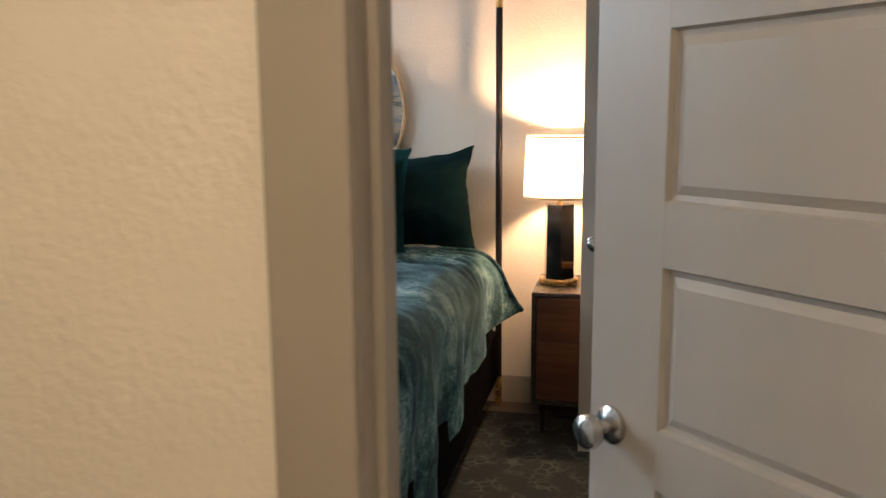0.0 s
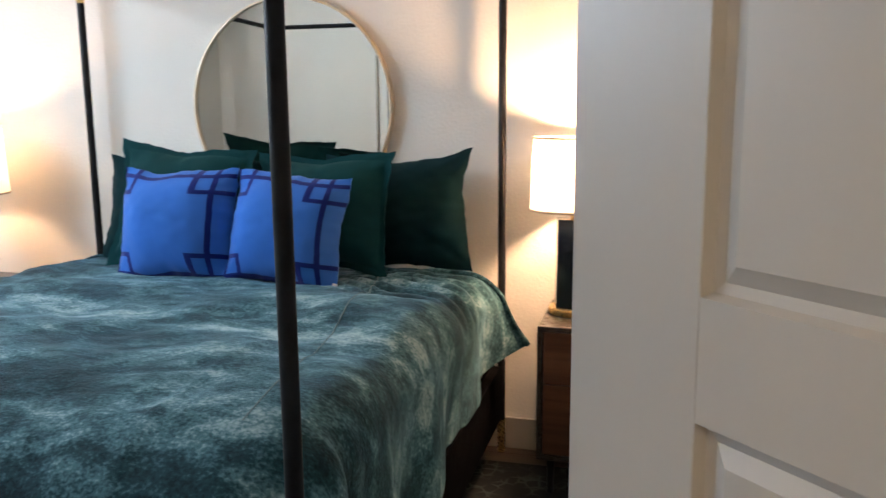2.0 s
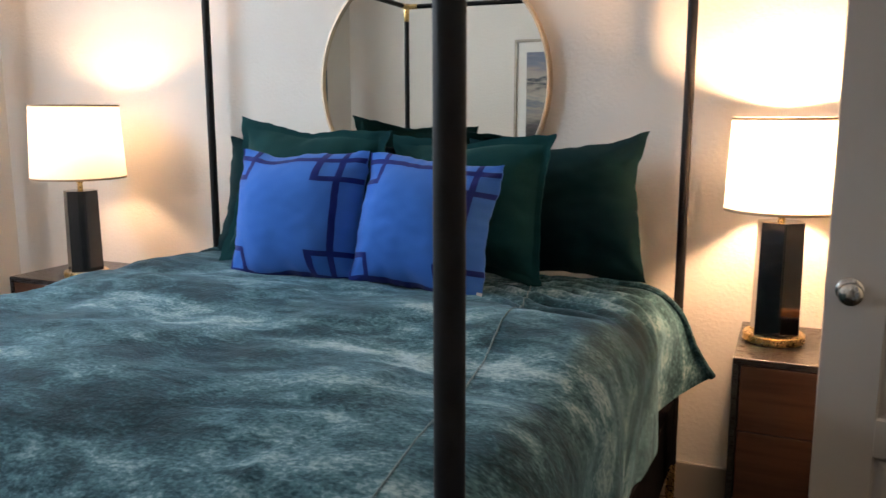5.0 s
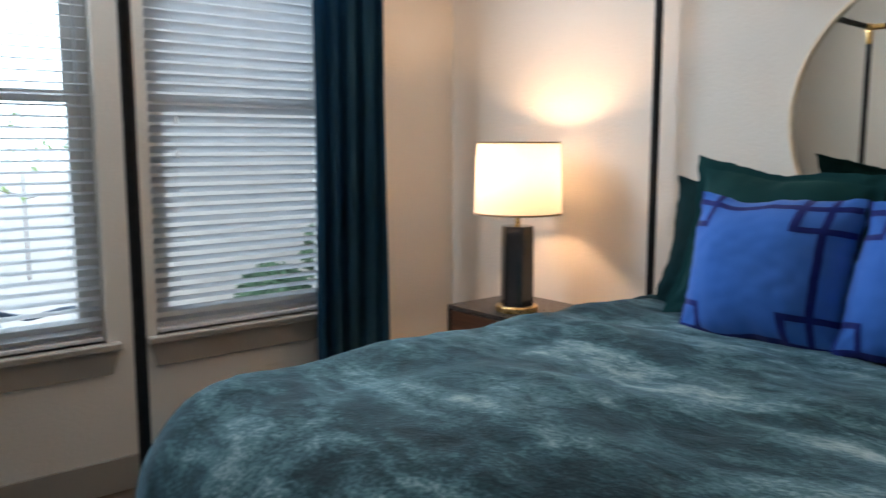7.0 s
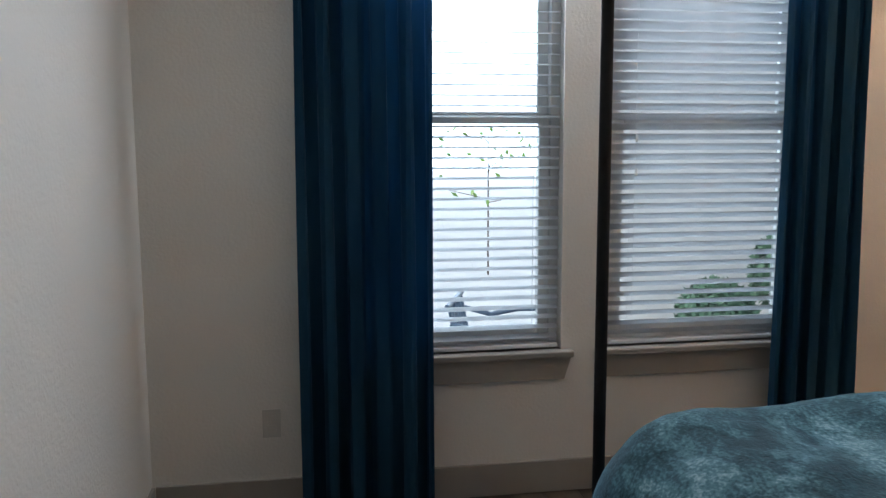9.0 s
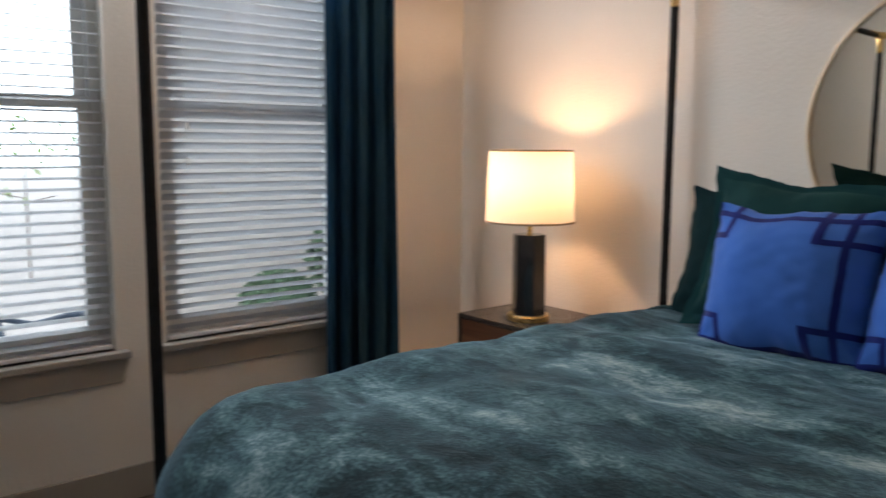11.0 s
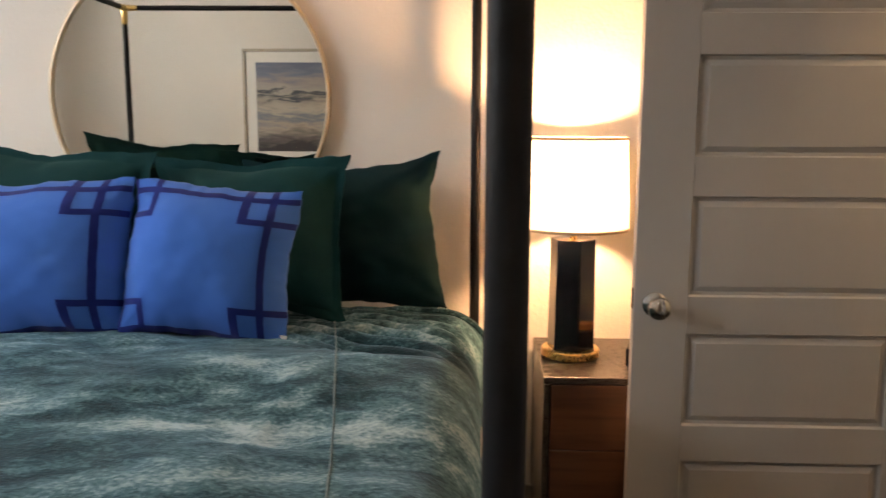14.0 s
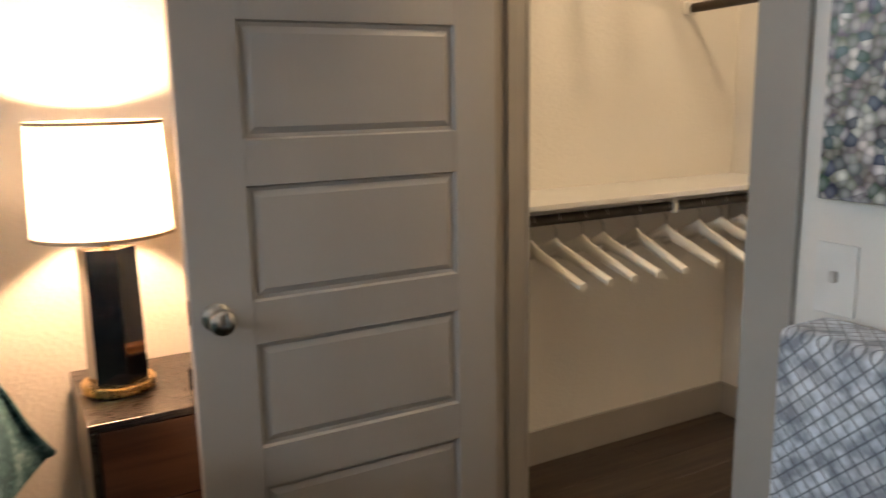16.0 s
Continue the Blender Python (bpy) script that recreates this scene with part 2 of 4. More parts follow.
def rug_material():
    """A worn oriental pattern: pale scrolls broken by wear on a near-black ground."""
    m, t, p = nodes_of("worn_rug")
    n, k = t.nodes, t.links
    co = n.new("ShaderNodeTexCoord")
    vo = n.new("ShaderNodeTexVoronoi")
    vo.feature = 'DISTANCE_TO_EDGE'
    vo.inputs["Scale"].default_value = 21
    nz = n.new("ShaderNodeTexNoise")
    nz.inputs["Scale"].default_value, nz.inputs["Detail"].default_value = 9, 8
    k.new(co.outputs["Object"], vo.inputs["Vector"])
    k.new(co.outputs["Object"], nz.inputs["Vector"])
    lt = n.new("ShaderNodeMapRange")
    lt.inputs["From Min"].default_value, lt.inputs["From Max"].default_value = 0.03, 0.14
    lt.inputs["To Min"].default_value, lt.inputs["To Max"].default_value = 1, 0
    k.new(vo.outputs["Distance"], lt.inputs["Value"])
    wr = n.new("ShaderNodeMapRange")
    wr.inputs["From Min"].default_value, wr.inputs["From Max"].default_value = 0.45, 0.6
    k.new(nz.outputs["Fac"], wr.inputs["Value"])
    mu = n.new("ShaderNodeMath")
    mu.operation = 'MULTIPLY'
    k.new(lt.outputs[0], mu.inputs[0])
    k.new(wr.outputs[0], mu.inputs[1])
    mx = n.new("ShaderNodeMix")
    mx.data_type = 'RGBA'
    mx.inputs["A"].default_value = (0.006, 0.009, 0.010, 1)
    mx.inputs["B"].default_value = (0.042, 0.050, 0.048, 1)
    k.new(mu.outputs[0], mx.inputs["Factor"])
    k.new(mx.outputs["Result"], p.inputs["Base Color"])
    p.inputs["Roughness"].default_value = 0.95
    bp = n.new("ShaderNodeBump")
    bp.inputs["Strength"].default_value, bp.inputs["Distance"].default_value = 0.4, 0.003
    k.new(nz.outputs["Fac"], bp.inputs["Height"])
    k.new(bp.outputs[0], p.inputs["Normal"])
    return m


def seascape_material():
    """A printed seascape: dusk clouds above, a dark band of swell, pale surf below, dark sand at the foot."""
    m, t, p = nodes_of("seascape_print")
    n, k = t.nodes, t.links
    co = n.new("ShaderNodeTexCoord")
    sx = n.new("ShaderNodeSeparateXYZ")
    k.new(co.outputs["Generated"], sx.inputs[0])
    mp = n.new("ShaderNodeMapping")
    mp.inputs["Scale"].default_value = (2.5, 1, 11)
    k.new(co.outputs["Generated"], mp.inputs[0])
    nz = n.new("ShaderNodeTexNoise")
    nz.inputs["Scale"].default_value, nz.inputs["Detail"].default_value = 1.6, 8
    nz.inputs["Distortion"].default_value = 0.7
    k.new(mp.outputs[0], nz.inputs["Vector"])
    a = n.new("ShaderNodeMath")
    a.operation = 'MULTIPLY_ADD'
    a.inputs[1].default_value, a.inputs[2].default_value = 0.36, -0.18
    k.new(nz.outputs["Fac"], a.inputs[0])
    b = n.new("ShaderNodeMath")
    b.operation = 'ADD'
    k.new(sx.outputs["Z"], b.inputs[0])
    k.new(a.outputs[0], b.inputs[1])
    rp = n.new("ShaderNodeValToRGB")
    e = rp.color_ramp.elements
    e[0].position, e[0].color = 0.05, (0.045, 0.04, 0.045, 1)
    e[1].position, e[1].color = 0.97, (0.16, 0.18, 0.25, 1)
    for q, c in ((0.16, (0.16, 0.14, 0.13)), (0.28, (0.42, 0.36, 0.30)), (0.40, (0.20, 0.22, 0.26)), (0.48, (0.50, 0.44, 0.36)), (0.58, (0.34, 0.30, 0.26)),
                 (0.64, (0.05, 0.06, 0.08)), (0.68, (0.46, 0.41, 0.35)), (0.80, (0.36, 0.31, 0.29)), (0.90, (0.20, 0.22, 0.29))):
        x = e.new(q)
        x.color = (*c, 1)
    k.new(b.outputs[0], rp.inputs[0])
    k.new(rp.outputs[0], p.inputs["Base Color"])
    p.inputs["Roughness"].default_value = 0.5
    return m


def bead_material():
    """A print of glass beads: many small pale and dark discs, paler towards its upper part."""
    m, t, p = nodes_of("bead_print")
    n, k = t.nodes, t.links
    co = n.new("ShaderNodeTexCoord")
    vo = n.new("ShaderNodeTexVoronoi")
    vo.inputs["Scale"].default_value = 62
    k.new(co.outputs["Object"], vo.inputs["Vector"])
    sc = n.new("ShaderNodeSeparateColor")
    k.new(vo.outputs["Color"], sc.inputs[0])
    rp = n.new("ShaderNodeValToRGB")
    e = rp.color_ramp.elements
    e[0].position, e[0].color = 0.1, (0.16, 0.17, 0.20, 1)
    e[1].position, e[1].color = 1.0, (0.88, 0.88, 0.84, 1)
    x = e.new(0.5)
    x.color = (0.50, 0.49, 0.45, 1)
    k.new(sc.outputs[0], rp.inputs[0])
    df = n.new("ShaderNodeMapRange")
    df.inputs["From Min"].default_value, df.inputs["From Max"].default_value = 0.2, 0.75
    df.inputs["To Min"].default_value, df.inputs["To Max"].default_value = 1.0, 0.25
    k.new(vo.outputs["Distance"], df.inputs["Value"])
    hs = n.new("ShaderNodeHueSaturation")
    k.new(rp.outputs[0], hs.inputs["Color"])
    k.new(df.outputs[0], hs.inputs["Value"])
    tint = n.new("ShaderNodeMix")
    tint.data_type = 'RGBA'
    tint.inputs["Factor"].default_value = 0.05
    k.new(hs.outputs[0], tint.inputs["A"])
    k.new(vo.outputs["Color"], tint.inputs["B"])
    k.new(tint.outputs["Result"], p.inputs["Base Color"])
    p.inputs["Roughness"].default_value = 0.25
    return m


def trellis_material():
    """A woven trellis: dark diagonal lattice lines on a silvery ground."""
    m, t, p = nodes_of("trellis_fabric")
    n, k = t.nodes, t.links
    co = n.new("ShaderNodeTexCoord")
    sx = n.new("ShaderNodeSeparateXYZ")
    k.new(co.outputs["Object"], sx.inputs[0])

    def op(kind, a, b, c=0.0):
        q = n.new("ShaderNodeMath")
        q.operation = kind
        for i, v in enumerate((a, b, c)):
            if isinstance(v, float):
                q.inputs[i].default_value = v
            else:
                k.new(v, q.inputs[i])
        return q.outputs[0]

    up = op('SUBTRACT', sx.outputs["Z"], op('MULTIPLY', sx.outputs["X"], 0.9))
    one = op('PINGPONG', op('MULTIPLY', op('ADD', sx.outputs["Y"], up), 37.0), 0.5)
    two = op('PINGPONG', op('MULTIPLY', op('SUBTRACT', sx.outputs["Y"], up), 37.0), 0.5)
    mr = n.new("ShaderNodeMapRange")
    mr.inputs["From Min"].default_value, mr.inputs["From Max"].default_value = 0.03, 0.085
    k.new(op('MINIMUM', one, two), mr.inputs["Value"])
    nz = n.new("ShaderNodeTexNoise")
    nz.inputs["Scale"].default_value = 34
    k.new(co.outputs["Object"], nz.inputs["Vector"])
    g = n.new("ShaderNodeValToRGB")
    g.color_ramp.elements[0].position, g.color_ramp.elements[0].color = 0.35, (0.22, 0.25, 0.30, 1)
    g.color_ramp.elements[1].position, g.color_ramp.elements[1].color = 0.65, (0.68, 0.74, 0.80, 1)
    k.new(nz.outputs["Fac"], g.inputs[0])
    mx = n.new("ShaderNodeMix")
    mx.data_type = 'RGBA'
    mx.inputs["A"].default_value = (0.07, 0.085, 0.11, 1)
    k.new(g.outputs[0], mx.inputs["B"])
    k.new(mr.outputs[0], mx.inputs["Factor"])
    k.new(mx.outputs["Result"], p.inputs["Base Color"])
    p.inputs["Roughness"].default_value = 0.55
    p.inputs["Sheen Weight"].default_value = 0.3
    return m


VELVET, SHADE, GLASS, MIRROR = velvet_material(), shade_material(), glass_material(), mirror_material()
RUG, SEASCAPE, BEADS, TRELLIS = rug_material(), seascape_material(), bead_material(), trellis_material()
SKYGLOW = glow_material("bright_sky", (0.66, 0.85, 1.0), 5.5)
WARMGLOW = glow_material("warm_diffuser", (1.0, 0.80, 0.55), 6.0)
BULB = glow_material("bulb_glass", (1.0, 0.72, 0.40), 12.0)


# ---- mesh helpers ----
def box(bm, x0, x1, y0, y1, z0, z1, bevel=0.0, segments=2):
    r = bmesh.ops.create_cube(bm, size=1.0, matrix=Matrix.LocRotScale(((x0 + x1) / 2, (y0 + y1) / 2, (z0 + z1) / 2), None, (x1 - x0, y1 - y0, z1 - z0)))
    if bevel:
        edges = list({e for v in r["verts"] for e in v.link_edges})
        bmesh.ops.bevel(bm, geom=edges, offset=bevel, segments=segments, affect='EDGES', profile=0.5)
    return bm


def boxed(*a, **k):
    return box(bmesh.new(), *a, **k)


def lathe(profile, segments=32, centre=(0, 0), bm=None, start=0.0, caps=True):
    """Turns (radius, z) pairs about an upright axis."""
    bm = bm or bmesh.new()
    rings = []
    for r, z in profile:
        rings.append([bm.verts.new((centre[0] + r * math.cos(start + 2 * math.pi * i / segments), centre[1] + r * math.sin(start + 2 * math.pi * i / segments), z)) for i in range(segments)])
    for a, b in zip(rings, rings[1:]):
        for i in range(segments):
            j = (i + 1) % segments
            bm.faces.new((a[i], a[j], b[j], b[i]))
    if caps and profile[0][0] > 0:
        bm.faces.new(list(reversed(rings[0])))
    if caps and profile[-1][0] > 0:
        bm.faces.new(rings[-1])
    return bm


def tube(p, q, r, segments=16, bm=None, bevel=0.0):
    """A round bar from p to q."""
    bm = bm or bmesh.new()
    p, q = Vector(p), Vector(q)
    rot = (q - p).to_track_quat("Z", "Y").to_matrix().to_4x4()
    bmesh.ops.create_cone(bm, cap_ends=True, segments=segments, radius1=r, radius2=r, depth=(q - p).length, matrix=Matrix.Translation((p + q) / 2) @ rot)
    return bm


def part(name, bm, material, parent=None, label="", smooth=False):
    """Links a bmesh as one mesh object, under a thing or a part when a parent is given."""
    me = bpy.data.meshes.new(name)
    bmesh.ops.recalc_face_normals(bm, faces=bm.faces)
    bm.to_mesh(me)
    bm.free()
    for m in (material if isinstance(material, (list, tuple)) else [material]):
        me.materials.append(m)
    if smooth:
        me.polygons.foreach_set("use_smooth", [True] * len(me.polygons))
        me.set_sharp_from_angle(angle=radians(40))
    ob = new(name, me)
    if parent:
        ob.parent = parent
    if label:
        tagged(ob, label)
    return ob


def thing(name, label, category, m=None, group=""):
    e = new(name)
    e.empty_display_size = 0.1
    if m is not None:
        e.matrix_world = m
    return tagged(e, label, category, group)


def setting(name, bm, material, label="", smooth=False):
    return tagged(part(name, bm, material, smooth=smooth), label, kind="structure")


# ---- structure ----
XW, YH, XR, YF, ZC = -3.84, 4.17, 0.654, 1.020, 2.74      # window wall, head wall, closet wall, foot wall, ceiling
YHALL = 0.905                                           # hall side of the foot wall
DJ0, DJ1, DH = -0.238, 0.558, 2.06
YB, XJ = 0.70, -0.72                                    # deeper bay of the foot wall, and where it begins
CJ0, CJ1 = 2.756, 3.615                                 # closet opening
WY = ((1.46, 2.37), (2.57, 3.46))                       # windows along the wall
WZ0, WZ1 = 0.62, 2.46

# outer shells
setting("wall_head", boxed(XW - 0.2, 2.35, YH, YH + 0.15, 0, ZC), WALL, "textured off-white painted wall behind the bed")
bm = bmesh.new()
ys = [-1.3, WY[0][0], WY[0][1], WY[1][0], WY[1][1], YH]
for i in range(0, 5, 2):
    box(bm, XW - 0.2, XW, ys[i], ys[i + 1], 0, ZC)
for a, b in WY:
    box(bm, XW - 0.2, XW, a, b, 0, WZ0)
    box(bm, XW - 0.2, XW, a, b, WZ1, ZC)
setting("wall_window", bm, WALL, "textured off-white wall with two windows")
bm = bmesh.new()
box(bm, XJ, DJ0 - 0.02, YHALL, YF, 0, ZC)
box(bm, XW, XJ - 0.13, YB - 0.15, YB, 0, ZC)
box(bm, XJ - 0.13, XJ, YB - 0.15, YF, 0, ZC)
box(bm, DJ1 + 0.02, 2.35, YHALL, YF, 0, ZC)
box(bm, DJ0 - 0.02, DJ1 + 0.02, YHALL, YF, DH + 0.02, ZC)
setting("wall_foot", bm, WALL, "textured off-white wall with the bedroom doorway")
bm = bmesh.new()
box(bm, XR, XR + 0.12, YF, CJ0 - 0.02, 0, ZC)
box(bm, XR, XR + 0.12, CJ1 + 0.02, YH, 0, ZC)
box(bm, XR, XR + 0.12, CJ0 - 0.02, CJ1 + 0.02, DH + 0.02, ZC)
setting("wall_closet", bm, WALL, "textured off-white wall with the closet doorway")
setting("wall_closet_end", boxed(2.22, 2.35, YF, YH, 0, ZC), WALL)
setting("wall_closet_front", boxed(XR + 0.12, 2.22, 2.1, 2.22, 0, ZC), WALL)
setting("wall_hall_back", boxed(XW, 2.35, -1.3, -1.15, 0, ZC), WALL)
setting("wall_hall_left", boxed(XJ - 0.13, XJ, -1.15, YB - 0.15, 0, ZC), WALL)
setting("wall_hall_right", boxed(1.32, 1.45, -1.15, YHALL, 0, ZC), WALL)
setting("ceiling", boxed(XW - 0.2, 2.35, -1.3, YH + 0.15, ZC, ZC + 0.12), CEIL)


def trim_strip(name, bm, label="greige painted trim"):
    return setting(name, bm, TRIM, label)


# baseboards
BB = 0.14
bm = bmesh.new()
box(bm, XW + 0.016, XR, YH - 0.015, YH, 0, BB, 0.003)
trim_strip("baseboard_head", bm, "tall greige painted baseboard")
trim_strip("baseboard_window", boxed(XW, XW + 0.015, YB + 0.015, YH - 0.016, 0, BB, bevel=0.003), "tall greige painted baseboard")
bm = bmesh.new()
box(bm, XW + 0.016, XJ - 0.146, YB, YB + 0.015, 0, BB, 0.003)
box(bm, XJ - 0.13, DJ0 - 0.1, YF, YF + 0.015, 0, BB, 0.003)
box(bm, DJ1 + 0.1, XR, YF, YF + 0.015, 0, BB, 0.003)
trim_strip("baseboard_foot", bm, "tall greige painted baseboard")
bm = bmesh.new()
box(bm, XR - 0.015, XR, YF + 0.016, CJ0 - 0.11, 0, BB, 0.003)
box(bm, XR - 0.015, XR, CJ1 + 0.11, YH - 0.016, 0, BB, 0.003)
trim_strip("baseboard_closet_wall", bm, "tall greige painted baseboard")
bm = bmesh.new()
box(bm, XR + 0.137, 2.22, YH - 0.015, YH, 0, BB, 0.003)
box(bm, 2.205, 2.22, 2.22, YH - 0.016, 0, BB, 0.003)
trim_strip("baseboard_closet", bm, "tall greige painted closet baseboard")


def assembled(name, label, pieces, bevel=0.004):
    """A piece of trim put together from named boards."""
    e = tagged(new(name), label, kind="structure")
    for kind, a in pieces:
        part(kind, boxed(*a, bevel=bevel), TRIM, e)
    return e


def casing_pieces_x(x0, x1, y0, y1, w):
    return [("upright", (x0 - w, x0, y0, y1, 0, DH + w)), ("upright", (x1, x1 + w, y0, y1, 0, DH + w)), ("head", (x0, x1, y0, y1, DH, DH + w))]


def casing_pieces_y(y0, y1, x0, x1, w):
    return [("upright", (x0, x1, y0 - w, y0, 0, DH + w)), ("upright", (x0, x1, y1, y1 + w, 0, DH + w)), ("head", (x0, x1, y0, y1, DH, DH + w))]


assembled("entry_casing_hall", "greige painted door casing", casing_pieces_x(DJ0, DJ1, YHALL - 0.016, YHALL, 0.085))
assembled("entry_casing_room", "greige painted door casing", casing_pieces_x(DJ0, DJ1, YF, YF + 0.016, 0.078))
assembled("closet_casing_room", "greige painted closet door casing", casing_pieces_y(CJ0, CJ1, XR - 0.016, XR, 0.1))
assembled("closet_casing_inside", "greige painted closet door casing", casing_pieces_y(CJ0, CJ1, XR + 0.12, XR + 0.136, 0.1))
assembled("entry_jamb", "greige painted door jamb with stop", [
    ("jamb_board", (DJ0 - 0.02, DJ0, YHALL + 0.001, YF - 0.001, 0, DH)), ("jamb_board", (DJ1, DJ1 + 0.02, YHALL + 0.001, YF - 0.001, 0, DH)),
    ("stop", (DJ0, DJ0 + 0.012, YHALL + 0.040, YHALL + 0.076, 0, DH - 0.012)), ("stop", (DJ1 - 0.012, DJ1, YHALL + 0.040, YHALL + 0.076, 0, DH - 0.012)),
    ("head_board", (DJ0 - 0.02, DJ1 + 0.02, YHALL + 0.001, YF - 0.001, DH, DH + 0.02))], 0.002)
assembled("closet_jamb", "greige painted door jamb with stop", [
    ("jamb_board", (XR + 0.001, XR + 0.119, CJ0 - 0.02, CJ0, 0, DH)), ("jamb_board", (XR + 0.001, XR + 0.119, CJ1, CJ1 + 0.02, 0, DH)),
    ("stop", (XR + 0.055, XR + 0.09, CJ0, CJ0 + 0.012, 0, DH - 0.012)), ("stop", (XR + 0.055, XR + 0.09, CJ1 - 0.012, CJ1, 0, DH - 0.012)),
    ("head_board", (XR + 0.001, XR + 0.119, CJ0 - 0.02, CJ1 + 0.02, DH, DH + 0.02))], 0.002)


# ---- windows, blinds, curtains ----
def window(y0, y1):
    w = tagged(new("window_1"), "double-hung white vinyl window with closed sashes", kind="structure")
    xo = XW - 0.13
    bm = bmesh.new()
    for a, b in ((y0, y0 + 0.04), (y1 - 0.04, y1)):
        box(bm, xo, xo + 0.07, a, b, WZ0, WZ1, 0.004)
    box(bm, xo, xo + 0.07, y0 + 0.04, y1 - 0.04, WZ0, WZ0 + 0.05, 0.004)
    box(bm, xo, xo + 0.07, y0 + 0.04, y1 - 0.04, WZ1 - 0.04, WZ1, 0.004)
    part("window_frame", bm, VINYL, w)
    zm = 1.585
    for z0, z1, dx in ((WZ0 + 0.05, zm + 0.02, 0.03), (zm - 0.02, WZ1 - 0.04, 0.0)):
        bm = bmesh.new()
        X0 = xo + 0.005 + dx
        box(bm, X0, X0 + 0.028, y0 + 0.041, y0 + 0.085, z0, z1, 0.004)
        box(bm, X0, X0 + 0.028, y1 - 0.085, y1 - 0.041, z0, z1, 0.004)
        box(bm, X0, X0 + 0.028, y0 + 0.085, y1 - 0.085, z0, z0 + 0.045, 0.004)
        box(bm, X0, X0 + 0.028, y0 + 0.085, y1 - 0.085, z1 - 0.045, z1, 0.004)
        sash = part("sash", bm, VINYL, w)
        g = part("pane", boxed(X0 + 0.011, X0 + 0.015, y0 + 0.08, y1 - 0.08, z0 + 0.04, z1 - 0.04), GLASS, sash)
        g.visible_shadow = False
    bm = bmesh.new()
    box(bm, XW - 0.06, XW + 0.045, y0 - 0.045, y1 + 0.045, WZ0 - 0.028, WZ0, 0.006)
    part("window_sill", bm, TRIM, w, "greige painted sill")
    bm = bmesh.new()
    vs = [bm.verts.new(v) for v in ((XW + 0.001, y0 - 0.04, WZ0 - 0.03), (XW + 0.001, y1 + 0.04, WZ0 - 0.03), (XW + 0.001, y1 + 0.01, WZ0 - 0.125), (XW + 0.001, y0 - 0.01, WZ0 - 0.125))]
    f = bm.faces.new(vs)
    r = bmesh.ops.extrude_face_region(bm, geom=[f])
    bmesh.ops.translate(bm, verts=[v for v in r["geom"] if isinstance(v, bmesh.types.BMVert)], vec=(0.018, 0, 0))
    part("apron", bm, TRIM, w, "greige painted apron under the sill")


for a, b in WY:
    window(a, b)


def blind(y0, y1, tilt):
    ob = thing("venetian_blind", "white horizontal slat blind lowered over the window", "blind", pose(XW - 0.03, (y0 + y1) / 2, 0), "window blinds")
    h = (y1 - y0) / 2 - 0.012
    part("headrail", boxed(-0.025, 0.025, -h, h, WZ1 - 0.05, WZ1 - 0.002, bevel=0.004), SLAT, ob)
    part("bottom_rail", boxed(-0.024, 0.024, -h, h, WZ0 + 0.006, WZ0 + 0.026, bevel=0.005), SLAT, ob)
    me = None
    pitch = 0.0415
    z = WZ0 + 0.055
    while z < WZ1 - 0.06:
        if me is None:
            bm = bmesh.new()
            rows = []
            for k in range(5):
                u = k / 4 * 2 - 1
                rows.append([bm.verts.new((0.024 * u, y, 0.0035 * (1 - u * u))) for y in (-h, h)])
            for p, q in zip(rows, rows[1:]):
                bm.faces.new((p[0], p[1], q[1], q[0]))
            bmesh.ops.solidify(bm, geom=bm.faces[:], thickness=0.0034)
            bmesh.ops.rotate(bm, verts=bm.verts[:], cent=(0, 0, 0), matrix=Matrix.Rotation(radians(tilt), 3, 'Y'))
            s = part("slat", bm, SLAT, ob, smooth=True)
            me = s.data
        else:
            s = new("slat", me)
            s.parent = ob
        s.location = (0, 0, z)
        z += pitch
    for y in (-h + 0.1, h - 0.1):
        for dx in (-0.025, 0.025):
            part("ladder_cord", boxed(dx - 0.0007, dx + 0.0007, y - 0.0007, y + 0.0007, WZ0 + 0.02, WZ1 - 0.04), SLAT, ob)
    return ob


blind(*WY[0], 11)
ob = blind(*WY[1], -36)
for dz in (1.36, 1.50):
    part("cord_tassel", lathe([(0.004, dz - 0.018), (0.006, dz - 0.01), (0.003, dz + 0.016)], 10, (0.034, -0.33)), PLASTIC, ob)


